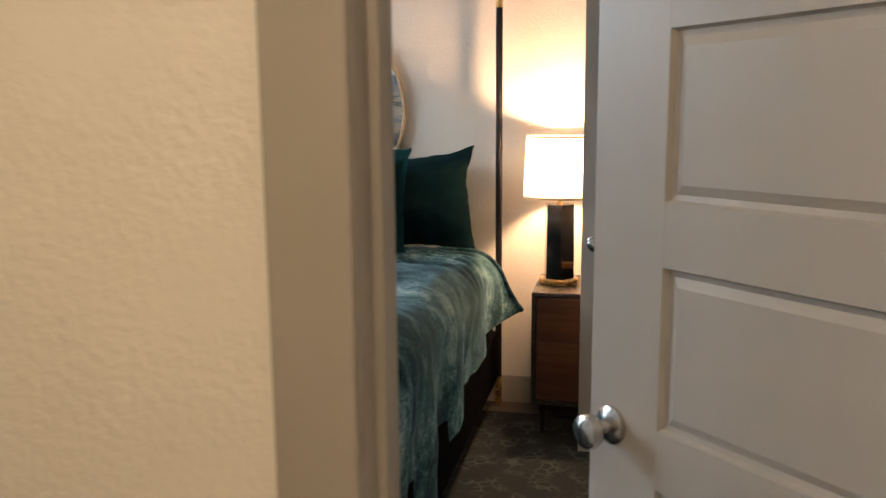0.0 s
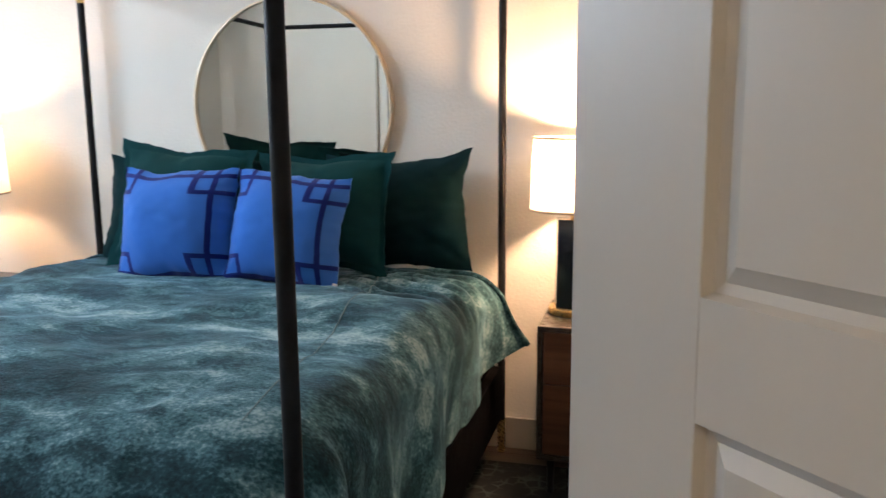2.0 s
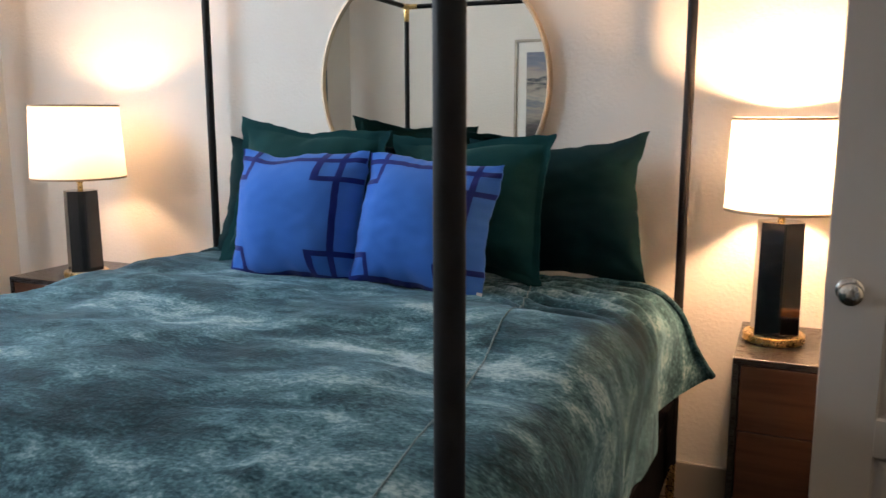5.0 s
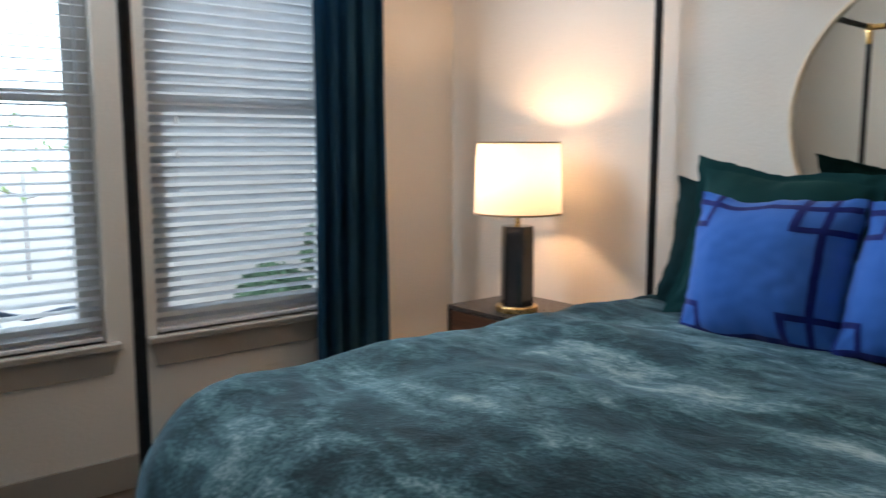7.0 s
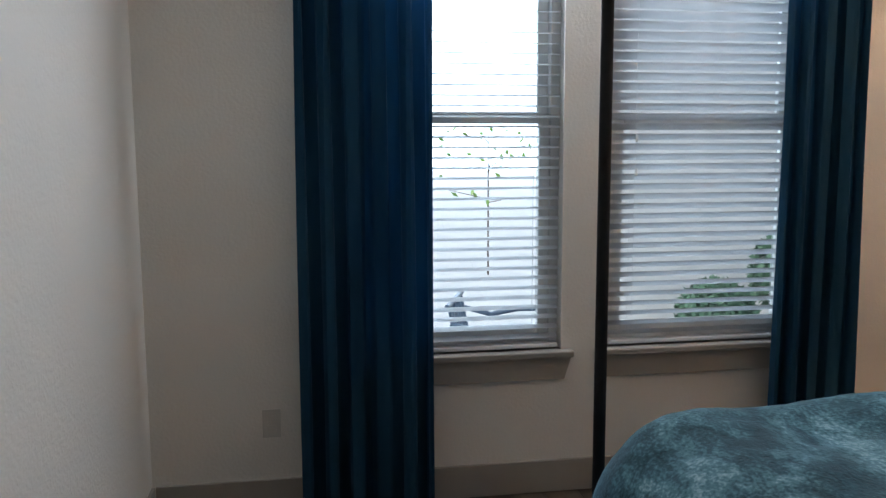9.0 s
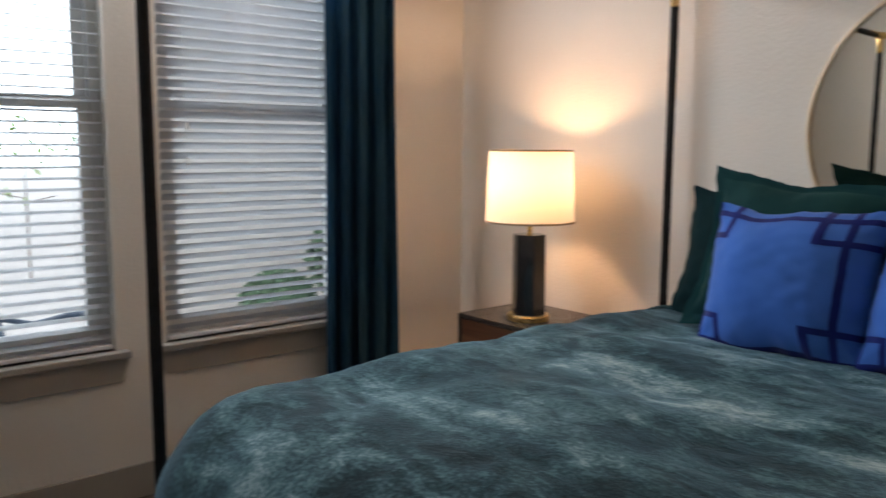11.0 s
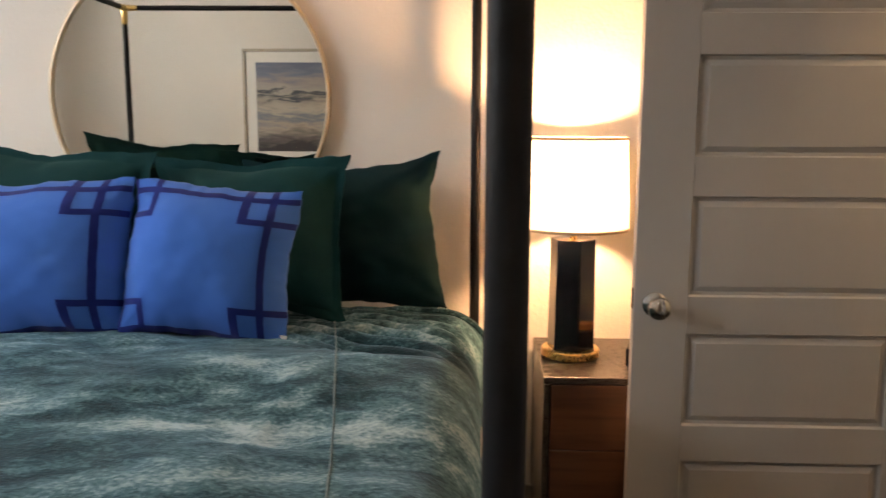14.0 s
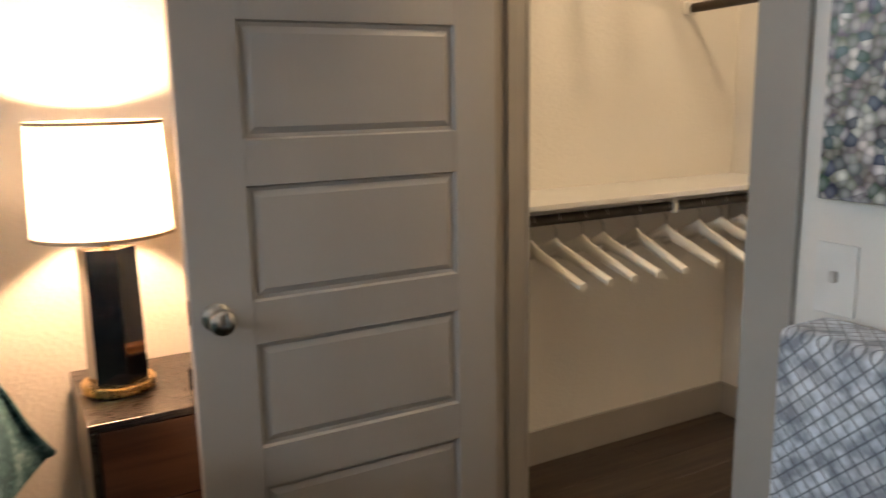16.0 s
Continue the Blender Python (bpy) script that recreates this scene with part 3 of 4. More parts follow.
def curtain(y0, y1, folds, seed):
    """A floor-length curtain hung in soft folds from the rod."""
    rnd = random.Random(seed)
    ob = thing("curtain", "dark navy velvet curtain hanging in deep folds to the floor", "curtain", pose(XW + 0.10, (y0 + y1) / 2, 0), "window curtains")
    bm = bmesh.new()
    n, m = folds * 14, 26
    ph = [rnd.uniform(-0.5, 0.5) for _ in range(folds + 2)]
    grid = []
    for j in range(m + 1):
        v = j / m
        z = 0.012 + v * 2.56
        row = []
        for i in range(n + 1):
            u = i / n
            a = u * folds * 2 * math.pi + ph[int(u * folds)] * 0.3 + 0.35 * math.sin(3 * v + ph[0] * 6)
            amp = 0.036 * (1 - 0.25 * v) + 0.006 * math.sin(7 * u + 5 * v)
            spread = 1 + 0.018 * (1 - v)
            row.append(bm.verts.new((amp * math.cos(a) + 0.008 * math.sin(2.3 * a), (u - 0.5) * (y1 - y0) * spread + 0.012 * math.sin(a * 2), z)))
        grid.append(row)
    for j in range(m):
        for i in range(n):
            bm.faces.new((grid[j][i], grid[j][i + 1], grid[j + 1][i + 1], grid[j + 1][i]))
    bmesh.ops.solidify(bm, geom=bm.faces[:], thickness=0.003)
    part("drape", bm, CURTAIN, ob, smooth=True)
    return ob


curtain(1.30, 1.81, 5, 1)
curtain(3.27, 3.64, 4, 2)
ob = thing("curtain_rod", "thin black metal curtain rod above the windows", "curtain rod")
part("rod", tube((XW + 0.10, 1.2, 2.59), (XW + 0.10, 3.82, 2.59), 0.012), BLACK, ob, smooth=True)
for y in (1.23, 2.47, 3.79):
    part("bracket", boxed(XW, XW + 0.10, y - 0.006, y + 0.006, 2.57, 2.60, bevel=0.003), BLACK, ob)


# ---- doors ----
PANELS = ((0.235, 0.495), (0.595, 0.853), (0.953, 1.220), (1.321, 1.580), (1.680, 1.935))


def panel_door(name, label, width, m, sf=0.142):
    """A five-panel door: its hinge edge at the local origin, the leaf along +x, 35 mm thick along y."""
    d = tagged(new(name), label, "door", kind="structure")
    d.matrix_world = m
    t, st, top = 0.035, 0.117, 2.035
    bm = bmesh.new()
    box(bm, 0, st, 0, t, 0.012, top, 0.002)
    box(bm, width - sf, width, 0, t, 0.012, top, 0.002)
    zs = [0.012] + [z for p in PANELS for z in p] + [top]
    for a, b in zip(zs[::2], zs[1::2]):
        box(bm, st, width - sf, 0, t, a, b)
    part("leaf_frame", bm, DOORPAINT, d)
    for a, b in PANELS:
        bm = bmesh.new()
        x0, x1 = st, width - sf
        for y, s in ((0.0, 1), (t, -1)):
            rings = []
            for inset, depth in ((0.0, 0.0), (0.004, 0.010), (0.013, 0.0115), (0.028, 0.004), (0.034, 0.004)):
                yy = y + s * depth
                rings.append([bm.verts.new(v) for v in ((x0 + inset, yy, a + inset), (x1 - inset, yy, a + inset), (x1 - inset, yy, b - inset), (x0 + inset, yy, b - inset))])
            for p, q in zip(rings, rings[1:]):
                for i in range(4):
                    bm.faces.new((p[i], p[(i + 1) % 4], q[(i + 1) % 4], q[i]))
            bm.faces.new(rings[-1])
        part("panel", bm, DOORPAINT, d)
    for y, s in ((0, -1), (t, 1)):
        prof = [(0.033, 0.0), (0.033, 0.006), (0.026, 0.011), (0.013, 0.014), (0.0115, 0.030), (0.017, 0.036), (0.0275, 0.044), (0.0305, 0.054), (0.028, 0.064), (0.019, 0.070), (0.006, 0.0715)]
        bm = lathe(prof, 28)
        bmesh.ops.transform(bm, matrix=Matrix.Translation((width - 0.055, y, 0.932)) @ Matrix.Rotation(radians(90 if s < 0 else -90), 4, 'X'), verts=bm.verts[:])
        part("door_knob", bm, CHROME, d, "round satin nickel door knob", smooth=True)
    part("latch_plate", boxed(width, width + 0.0012, 0.005, 0.030, 0.917, 0.973), CHROME, d)
    for z in (0.25, 1.02, 1.8):
        part("hinge", tube((-0.006, -0.006, z - 0.045), (-0.006, -0.006, z + 0.045), 0.007, 10), CHROME, d, smooth=True)
    return d


# entry door: hinge at the doorway's far jamb, leaf standing into the room
ang = math.degrees(math.atan2(0.714, -0.70))
panel_door("door_1", "greige painted five-panel bedroom door standing half open", 0.80, pose(0.541, 1.040, 0, 0, 0, ang), 0.155)
# closet door: hinge at the closet opening, leaf square to its wall
panel_door("door_2", "greige painted five-panel closet door standing wide open", 0.80, pose(0.647, 3.608, 0, 0, 0, 180))


# ---- bed ----
HR, HL, FR, FL = (-0.577, 4.088), (-2.515, 4.085), (-0.551, 2.027), (-2.62, 2.085)
bed = thing("canopy_bed", "black metal four-poster canopy bed with brass corner joints", "bed")
PR, ZT = 0.0162, 2.05
for x, y in (HR, HL, FR, FL):
    p = part("post", lathe([(PR, 0.16), (PR, ZT - 0.09)], 24, (x, y)), BLACK, bed, smooth=True)
    part("foot_ferrule", lathe([(PR * 0.8, 0.012), (PR * 0.95, 0.02), (PR * 1.02, 0.155), (PR * 0.9, 0.16)], 24, (x, y)), BRASS, p, "brass ferrule", smooth=True)
    part("collar", lathe([(PR * 0.9, ZT - 0.095), (PR * 1.08, ZT - 0.09), (PR * 1.08, ZT - 0.005), (PR * 0.9, ZT + 0.02)], 24, (x, y)), BRASS, p, "brass corner joint", smooth=True)
for a, b in ((HR, HL), (FR, FL), (HR, FR), (HL, FL)):
    A, B = Vector((*a, ZT)), Vector((*b, ZT))
    u = (B - A).normalized()
    r = part("canopy_rail", tube(A + u * 0.075, B - u * 0.075, PR * 0.92, 20), BLACK, bed, smooth=True)
    part("rail_joint", tube(A + u * 0.012, A + u * 0.078, PR * 1.05, 20), BRASS, r, "brass rail joint", smooth=True)
    part("rail_joint", tube(B - u * 0.078, B - u * 0.012, PR * 1.05, 20), BRASS, r, "brass rail joint", smooth=True)
part("side_rail", boxed(-0.615, -0.575, 2.06, 4.07, 0.16, 0.40, bevel=0.004), MATTEBLACK, bed)
part("side_rail", boxed(-2.535, -2.495, 2.08, 4.08, 0.16, 0.40, bevel=0.004), MATTEBLACK, bed)
part("end_rail", boxed(-2.53, -0.59, 2.075, 2.105, 0.16, 0.40, bevel=0.004), MATTEBLACK, bed)
part("end_rail", boxed(-2.49, -0.61, 4.085, 4.115, 0.16, 0.40, bevel=0.004), MATTEBLACK, bed)

MX0, MX1, MY0, MY1 = -2.36, -0.632, 2.30, 4.07
mattress = tagged(part("mattress", boxed(MX0, MX1, MY0, MY1, 0.30, 0.80, bevel=0.12, segments=6), LINEN, smooth=True), "thick mattress in a white fitted sheet on the bed", "mattress")


# duvet: a draped sheet with a soft fall at three sides
def fall(s, r):
    """How far out and how far down a cloth lies at s beyond the edge, over a rounding of radius r."""
    q = r * math.pi / 2
    if s <= 0:
        return s, 0.0
    if s < q:
        return r * math.sin(s / r), r * (1 - math.cos(s / r))
    return r - 0.03 * (s - q), r + 0.99 * (s - q)


def duvet():
    bm = bmesh.new()
    X0, X1, Y0, Y1 = -2.31, -0.692, 2.262, 3.86
    nx, ny = 210, 200
    ztop = 0.866
    grid = []
    for j in range(ny + 1):
        v = j / ny
        row = []
        for i in range(nx + 1):
            u = i / nx
            hang_foot = 0.78
            y = Y1 - v * (Y1 - Y0 + hang_foot)
            t = max(0.0, min(1.0, (Y1 - y) / (Y1 - Y0)))
            hang_r, hang_l = 0.38 + 0.38 * t ** 0.8, 0.62
            x = X0 - hang_l + u * (X1 - X0 + hang_l + hang_r)
            sx, sy, rx, ry = (x - X1 if x > X1 else X0 - x), Y0 - y, (0.13 if x > X1 else 0.25), 0.30
            if sx > 0 and sy > 0:
                out, drop = fall(max(sx, sy), (rx * sx + ry * sy) / (sx + sy))
                ox, oy = out * sx / math.hypot(sx, sy), out * sy / math.hypot(sx, sy)
            else:
                (ox, dx), (oy, dy) = fall(sx, rx), fall(sy, ry)
                drop = dx + dy
            px = X1 + ox if x > X1 else (X0 - ox if x < X0 else x)
            py = Y0 - oy if y < Y0 else y
            k = max(0.0, 1 - drop / 0.25)
            nz = 0.030 * noise.noise((px * 2.1, py * 2.6, 0.3)) + 0.013 * noise.noise((px * 5.3, py * 6.1, 1.7)) + 0.004 * noise.noise((px * 17, py * 21, 4.1))
            # long soft ridges across the bed, and gathers near the pillows at the side
            nz += 0.012 * math.sin(8.5 * py + 1.4 * px + 2 * noise.noise((px, py, 7))) * (0.4 + 0.6 * noise.noise((px * 1.3, py * 0.8, 9)))
            ang_f, far = math.atan2(y - 3.90, x + 1.62), math.hypot(y - 3.90, x + 1.62)
            g = max(0.0, min(1.0, (far - 0.42) / 0.18)) * max(0.0, min(1.0, (1.25 - far) / 0.3)) * max(0.0, 1 - abs(ang_f + 0.34) / 0.36) ** 0.6
            nz += 0.036 * g * (abs(math.sin(40 * ang_f + 2.2 * noise.noise((px * 5, py * 3, 2)))) ** 0.7 - 0.6)
            # a low wave before the pillows, and a pressed fold line along the bed
            nz += 0.016 * math.exp(-((py - 3.22 + 0.10 * px + 0.25) / 0.16) ** 2) * max(0.0, min(1.0, (px + 2.3) / 0.5))
            nz += 0.005 * math.exp(-((px + 0.95 + 0.02 * math.sin(3 * py)) / 0.012) ** 2)
            px += (0.8 * nz * min(1.0, drop / 0.15) if x > X1 else 0.0)
            pz = ztop + nz * (0.35 + 0.65 * k) - drop - 0.006 * t - 0.026 * max(0.0, min(1.0, (py - 3.22) / 0.16))
            if drop > 0.12:
                f = min(1.0, (drop - 0.12) / 0.3)
                w = 0.020 * f * math.sin(13 * py + 3 * noise.noise((py * 3, 0, 5))) + 0.012 * f * noise.noise((py * 8, pz * 3, 3))
                if x > X1:
                    px += w
                elif x < X0:
                    px -= w
                if y < Y0:
                    py -= 0.02 * f * math.sin(12 * px) + 0.01 * f * noise.noise((px * 7, pz * 3, 8))
            # the free corner by the pillows flares out to a tip
            if x > X1 and y > Y1 - 0.22:
                c = (y - (Y1 - 0.22)) / 0.22
                q = min(1, (x - X1) / hang_r)
                px += 0.13 * c * c * q * q
                py += 0.10 * c * q * q
            pz = max(pz, 0.06)
            row.append(bm.verts.new((px, py, pz)))
        grid.append(row)
    for j in range(ny):
        for i in range(nx):
            bm.faces.new((grid[j][i], grid[j][i + 1], grid[j + 1][i + 1], grid[j + 1][i]))
    seam = bmesh.new()
    mid = min(range(nx + 1), key=lambda i: abs(grid[20][i].co.x + 0.965))
    strips = [[seam.verts.new(grid[j][mid].co + Vector((w, 0, 0.0022 - abs(w) * 0.5))) for w in (-0.0022, 0.0, 0.0022)] for j in range(4, ny - 60)]
    hem = bmesh.new()
    edge = [grid[0][i].co for i in range(0, nx + 1, 2)]
    bmesh.ops.recalc_face_normals(bm, faces=bm.faces)
    for p, q in zip(strips, strips[1:]):
        for i in range(2):
            seam.faces.new((p[i], p[i + 1], q[i + 1], q[i]))
    for p, q in zip(edge, edge[1:]):
        tube(p, q, 0.0125, 8, hem)
    d = thing("duvet", "rumpled teal and grey crushed velvet duvet spread over the bed", "duvet")
    bmesh.ops.solidify(bm, geom=bm.faces[:], thickness=0.022)
    part("cover", bm, VELVET, d, smooth=True)
    part("seam", seam, SEAM, d, "pale stitched seam along the duvet", smooth=True)
    part("hem", hem, VELVET, d, smooth=True)


duvet()


def pillow(name, label, w, h, thick, material, m, flange=0.0, seed=0, mask=None, ear=0.09, group="pillows on the bed", n=56, soft=1.0):
    """A stuffed cushion standing in its local xz plane, its foot at the origin; soft ears at the corners."""
    bm = bmesh.new()
    rnd = random.Random(seed)
    a, b = rnd.uniform(0, 9), rnd.uniform(0, 9)
    sides = []
    for s in (-1, 1):
        grid = []
        for j in range(n + 1):
            row = []
            for i in range(n + 1):
                u, v = i / n * 2 - 1, j / n * 2 - 1
                fu, fv = 1 - flange * 2 / w, 1 - flange * 2 / h
                cu, cv = min(1, abs(u) / fu), min(1, abs(v) / fv)
                body = max(0.0, (1 - cu ** 2.6) * (1 - cv ** 2.6)) ** 0.9
                x = u * w / 2 * (1 - ear * 0.75 * (1 - v * v) * abs(u) ** 3)
                z = v * h / 2 * (1 - ear * (1 - abs(u) ** 1.6) * abs(v) ** 3)
                wr = 0.012 * noise.noise((u * 2.2 + a, v * 2.2, b + s)) + 0.005 * noise.noise((u * 6 + a, v * 6 + b, s))
                # creases that run out of the corners
                dc = math.hypot(1 - abs(u), 1 - abs(v))
                wr += 0.007 * math.sin(9 * math.atan2(1 - abs(v), 1 - abs(u) + 1e-6) + a) * max(0.0, 1 - abs(dc - 0.35) / 0.35)
                edge = max(cu, cv)
                wr += 0.0055 * math.sin((19 + 5 * noise.noise((u * 2, v * 2, a))) * (u if abs(v) > abs(u) else v) + a) * max(0, edge - 0.62) / 0.38
                y = s * (thick / 2 * body + 0.0025) + soft * wr * (0.35 + 0.65 * body) + 0.012 * noise.noise((u + b, v + a, 0))
                z += 0.022 * noise.noise((u * 1.6, a, 3)) * abs(v) + 0.006 * noise.noise((u * 7, b, 5)) * abs(v) ** 4
                x += 0.014 * noise.noise((v * 1.8, b, 6)) * abs(u) ** 2 + 0.005 * noise.noise((v * 8, a, 7)) * abs(u) ** 4
                row.append(bm.verts.new((x, y, z + h / 2)))
            grid.append(row)
        sides.append(grid)
    base, trim, lift = [], [], 0.0016 if mask else 0.0
    for s, grid in enumerate(sides):
        for j in range(n):
            for i in range(n):
                u, v = (i + 0.5) / n * 2 - 1, (j + 0.5) / n * 2 - 1
                apart = mask(u, v) if mask else flange and (abs(u) > 1 - flange * 2 / w or abs(v) > 1 - flange * 2 / h)
                quad = tuple(g.co.copy() for g in (grid[j][i], grid[j][i + 1], grid[j + 1][i + 1], grid[j + 1][i]))
                if apart:
                    trim.append([c + Vector((0, (2 * s - 1) * lift, 0)) for c in quad])
                if mask or not apart:
                    base.append(quad)
    f0, f1 = sides
    rim = [(0, i) for i in range(n)] + [(j, n) for j in range(n)] + [(n, n - i) for i in range(n)] + [(n - j, 0) for j in range(n)]
    for p, q in zip(rim, rim[1:] + rim[:1]):
        (trim if flange else base).append([g.co.copy() for g in (f0[p[0]][p[1]], f0[q[0]][q[1]], f1[q[0]][q[1]], f1[p[0]][p[1]])])
    bm.free()

    def joined(quads):
        out, known = bmesh.new(), {}
        for quad in quads:
            vs = []
            for c in quad:
                key = (round(c.x, 5), round(c.y, 5), round(c.z, 5))
                if key not in known:
                    known[key] = out.verts.new(c)
                vs.append(known[key])
            if len(set(vs)) > 2:
                out.faces.new(vs)
        return out

    mats = material if isinstance(material, (list, tuple)) else [material, material]
    if not trim:
        ob = part(name, joined(base), mats[0], smooth=True)
        ob.matrix_world = m
        return tagged(ob, label, "pillow", group)
    ob = thing(name, label, "pillow", m, group)
    part("cover", joined(base), mats[0], ob, smooth=True)
    part("ribbon" if mask else "flange", joined(trim), mats[1], ob, "dark blue ribbon" if mask else "", smooth=True)
    return ob


def lattice(u, v):
    """Where the ribbon of the blue cushions runs: a border and a boxed corner at each end."""
    wd = 0.044
    if abs(v - 0.84) < wd or v < -0.90 or abs(u - 0.72) < wd or u < -0.95:
        return True
    if abs(v + 0.03) > 0.51 and (abs(u - 0.43) < wd or abs(u + 0.68) < wd):
        return True
    if (u > 0.39 or u < -0.65) and abs(abs(v + 0.03) - 0.55) < wd:
        return True
    return False


pillow("throw_pillow", "square blue cotton cushion with dark blue lattice ribbon border", 0.495, 0.432, 0.25, [BLUE, BAND], pose(-1.735, 3.50, 0.836, -14, -1, 0), seed=1, mask=lattice, ear=0.06, group="blue cushions", n=100, soft=0.55)
ob = pillow("throw_pillow", "blue cotton cushion with dark lattice ribbon and white tag", 0.45, 0.42, 0.24, [BLUE, BAND], pose(-1.292, 3.49, 0.835, -14, 4, 0), seed=2, mask=lattice, ear=0.06, group="blue cushions", n=100, soft=0.55)
part("care_tag", boxed(0.205, 0.225, -0.014, -0.012, 0.016, 0.034), LINEN, ob, "white care tag")
pillow("pillow_sham", "teal green cotton sham with flanged edge leaning on the bed", 0.61, 0.53, 0.25, GREEN, pose(-1.822, 3.62, 0.835, -13, 4, 0), flange=0.035, seed=3, ear=0.16, group="green shams")
pillow("pillow_sham", "teal green cotton sham with flanged edge leaning on the bed", 0.60, 0.50, 0.25, GREEN, pose(-1.235, 3.71, 0.83, -14, -1, -4), flange=0.035, seed=4, ear=0.15, group="green shams")
pillow("pillow", "dark green velvet pillow propped against the wall", 0.65, 0.50, 0.21, DARKGREEN, pose(-0.985, 3.935, 0.81, -13, -4, -3), seed=5, ear=0.16, group="velvet pillows")
pillow("pillow", "dark green velvet pillow propped against the wall", 0.64, 0.48, 0.21, DARKGREEN, pose(-2.01, 3.86, 0.80, -12, 3, 3), seed=6, ear=0.14, group="velvet pillows")


# ---- nightstands and lamps ----
def nightstand(m):
    ns = thing("nightstand", "walnut two-drawer nightstand with dark top on short legs", "nightstand", m, "nightstands beside the bed")
    w, d, h, leg = 0.56, 0.44, 0.68, 0.16
    bm = bmesh.new()
    box(bm, 0, 0.018, -d, 0, leg, h - 0.02, 0.002)
    box(bm, w - 0.018, w, -d, 0, leg, h - 0.02, 0.002)
    box(bm, 0.018, w - 0.018, -d, 0, leg, leg + 0.018)
    box(bm, 0.018, w - 0.018, -0.015, 0, leg + 0.018, h - 0.02)
    part("body", bm, DARKTOP, ns)
    part("tabletop", boxed(0, w, -d, 0, h - 0.02, h, bevel=0.0025), DARKTOP, ns, "dark stained top")
    zs = ((leg + 0.022, 0.455), (0.459, h - 0.024))
    for a, b in zs:
        dr = part("drawer", boxed(0.022, w - 0.022, -d + 0.004, -d + 0.022, a, b, bevel=0.002), WALNUT, ns, "walnut drawer front")
        bm = tube((w / 2, -d - 0.016, (a + b) / 2 + 0.02), (w / 2, -d + 0.006, (a + b) / 2 + 0.02), 0.008, 12)
        part("drawer_pull", bm, BLACK, dr, "small black pull", smooth=True)
    for x in (0.05, w - 0.05):
        for y in (-d + 0.05, -0.05):
            part("leg", lathe([(0.011, 0.0 + 0.001), (0.017, leg)], 14, (x, y)), BLACK, ns, smooth=True)
    return ns


def table_lamp(m, watts, r, z0, high, bulb):
    up = z0 + high * bulb - 0.515
    lp = thing("table_lamp", "lit table lamp with black column, brass foot and white drum shade", "lamp", m, "table lamps beside the bed")
    part("base", lathe([(0.088, 0.0), (0.091, 0.003), (0.091, 0.022), (0.087, 0.026), (0.0, 0.026)], 40), BRASS, lp, "round brass foot", smooth=True)
    bm = lathe([(0.075, 0.0265), (0.071, 0.372), (0.0, 0.373)], 6, start=radians(30))
    bmesh.ops.bevel(bm, geom=[e for e in bm.edges if abs((e.verts[0].co - e.verts[1].co).z) > 0.1], offset=0.003, segments=2, affect='EDGES')
    part("column", bm, LACQUER, lp, "six-sided black lacquer column")
    z1 = z0 + high
    part("neck", lathe([(0.011, 0.373), (0.011, 0.405), (0.016, 0.408), (0.016, 0.42), (0.009, 0.423), (0.009, 0.455 + up), (0.017, 0.457 + up), (0.017, 0.475 + up), (0.0, 0.476 + up)], 20), BRASS, lp, "brass neck and socket", smooth=True)
    part("bulb", lathe([(0.012, 0.477 + up), (0.026, 0.505 + up), (0.029, 0.525 + up), (0.020, 0.545 + up), (0.0, 0.552 + up)], 20), BULB, lp, smooth=True).visible_shadow = False
    part("shade", lathe([(r, z0), (r * 0.93, z1)], 56, caps=False), SHADE, lp, "white linen drum shade", smooth=True)
    for z, q in ((z0, r + 0.0005), (z1, r * 0.93 + 0.0005)):
        part("shade_trim", lathe([(q - 0.003, z - 0.004), (q + 0.0015, z - 0.004), (q + 0.0015, z + 0.004), (q - 0.003, z + 0.004), (q - 0.003, z - 0.004)], 56, caps=False), SHADETRIM, lp, smooth=True)
    for k in range(3):
        q = radians(120 * k + 20)
        part("spider_arm", tube((0, 0, z1 - 0.012), (r * 0.925 * math.cos(q), r * 0.925 * math.sin(q), z1 - 0.004), 0.002, 6), BRASS, lp)
    part("harp", tube((0.0, 0.0, 0.552 + up), (0.0, 0.0, z1 - 0.01), 0.0025, 6), BRASS, lp)
    lamp("lamp_bulb", 'POINT', m @ Matrix.Translation((0, 0, 0.515 + up)), watts, (1.0, 0.58, 0.31), size=0.04)
    return lp


nightstand(pose(-0.374, YH - 0.016, 0))
nightstand(pose(-3.342, YH - 0.016, 0))
table_lamp(pose(-0.272, 3.95, 0.6805, 0, 0, 12), 70, 0.168, 0.408, 0.272, 0.66)
table_lamp(pose(-3.045, 3.86, 0.6805, 0, 0, 0), 22, 0.190, 0.428, 0.30, 0.63)


# ---- mirror and picture ----
mir = thing("round_mirror", "large round wall mirror with thin brass frame above the bed", "mirror", pose(-1.528, YH, 1.486))
R = 0.464
bm = lathe([(R + 0.006, 0.0), (R + 0.006, 0.040), (R + 0.003, 0.043), (R - 0.003, 0.043), (R - 0.005, 0.036), (R - 0.005, 0.0), (R + 0.006, 0.0)], 120, caps=False)
bmesh.ops.rotate(bm, verts=bm.verts[:], cent=(0, 0, 0), matrix=Matrix.Rotation(radians(90), 3, 'X'))
part("frame", bm, CHAMPAGNE, mir, "thin brass frame", smooth=True)
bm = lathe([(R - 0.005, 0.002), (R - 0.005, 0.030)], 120)
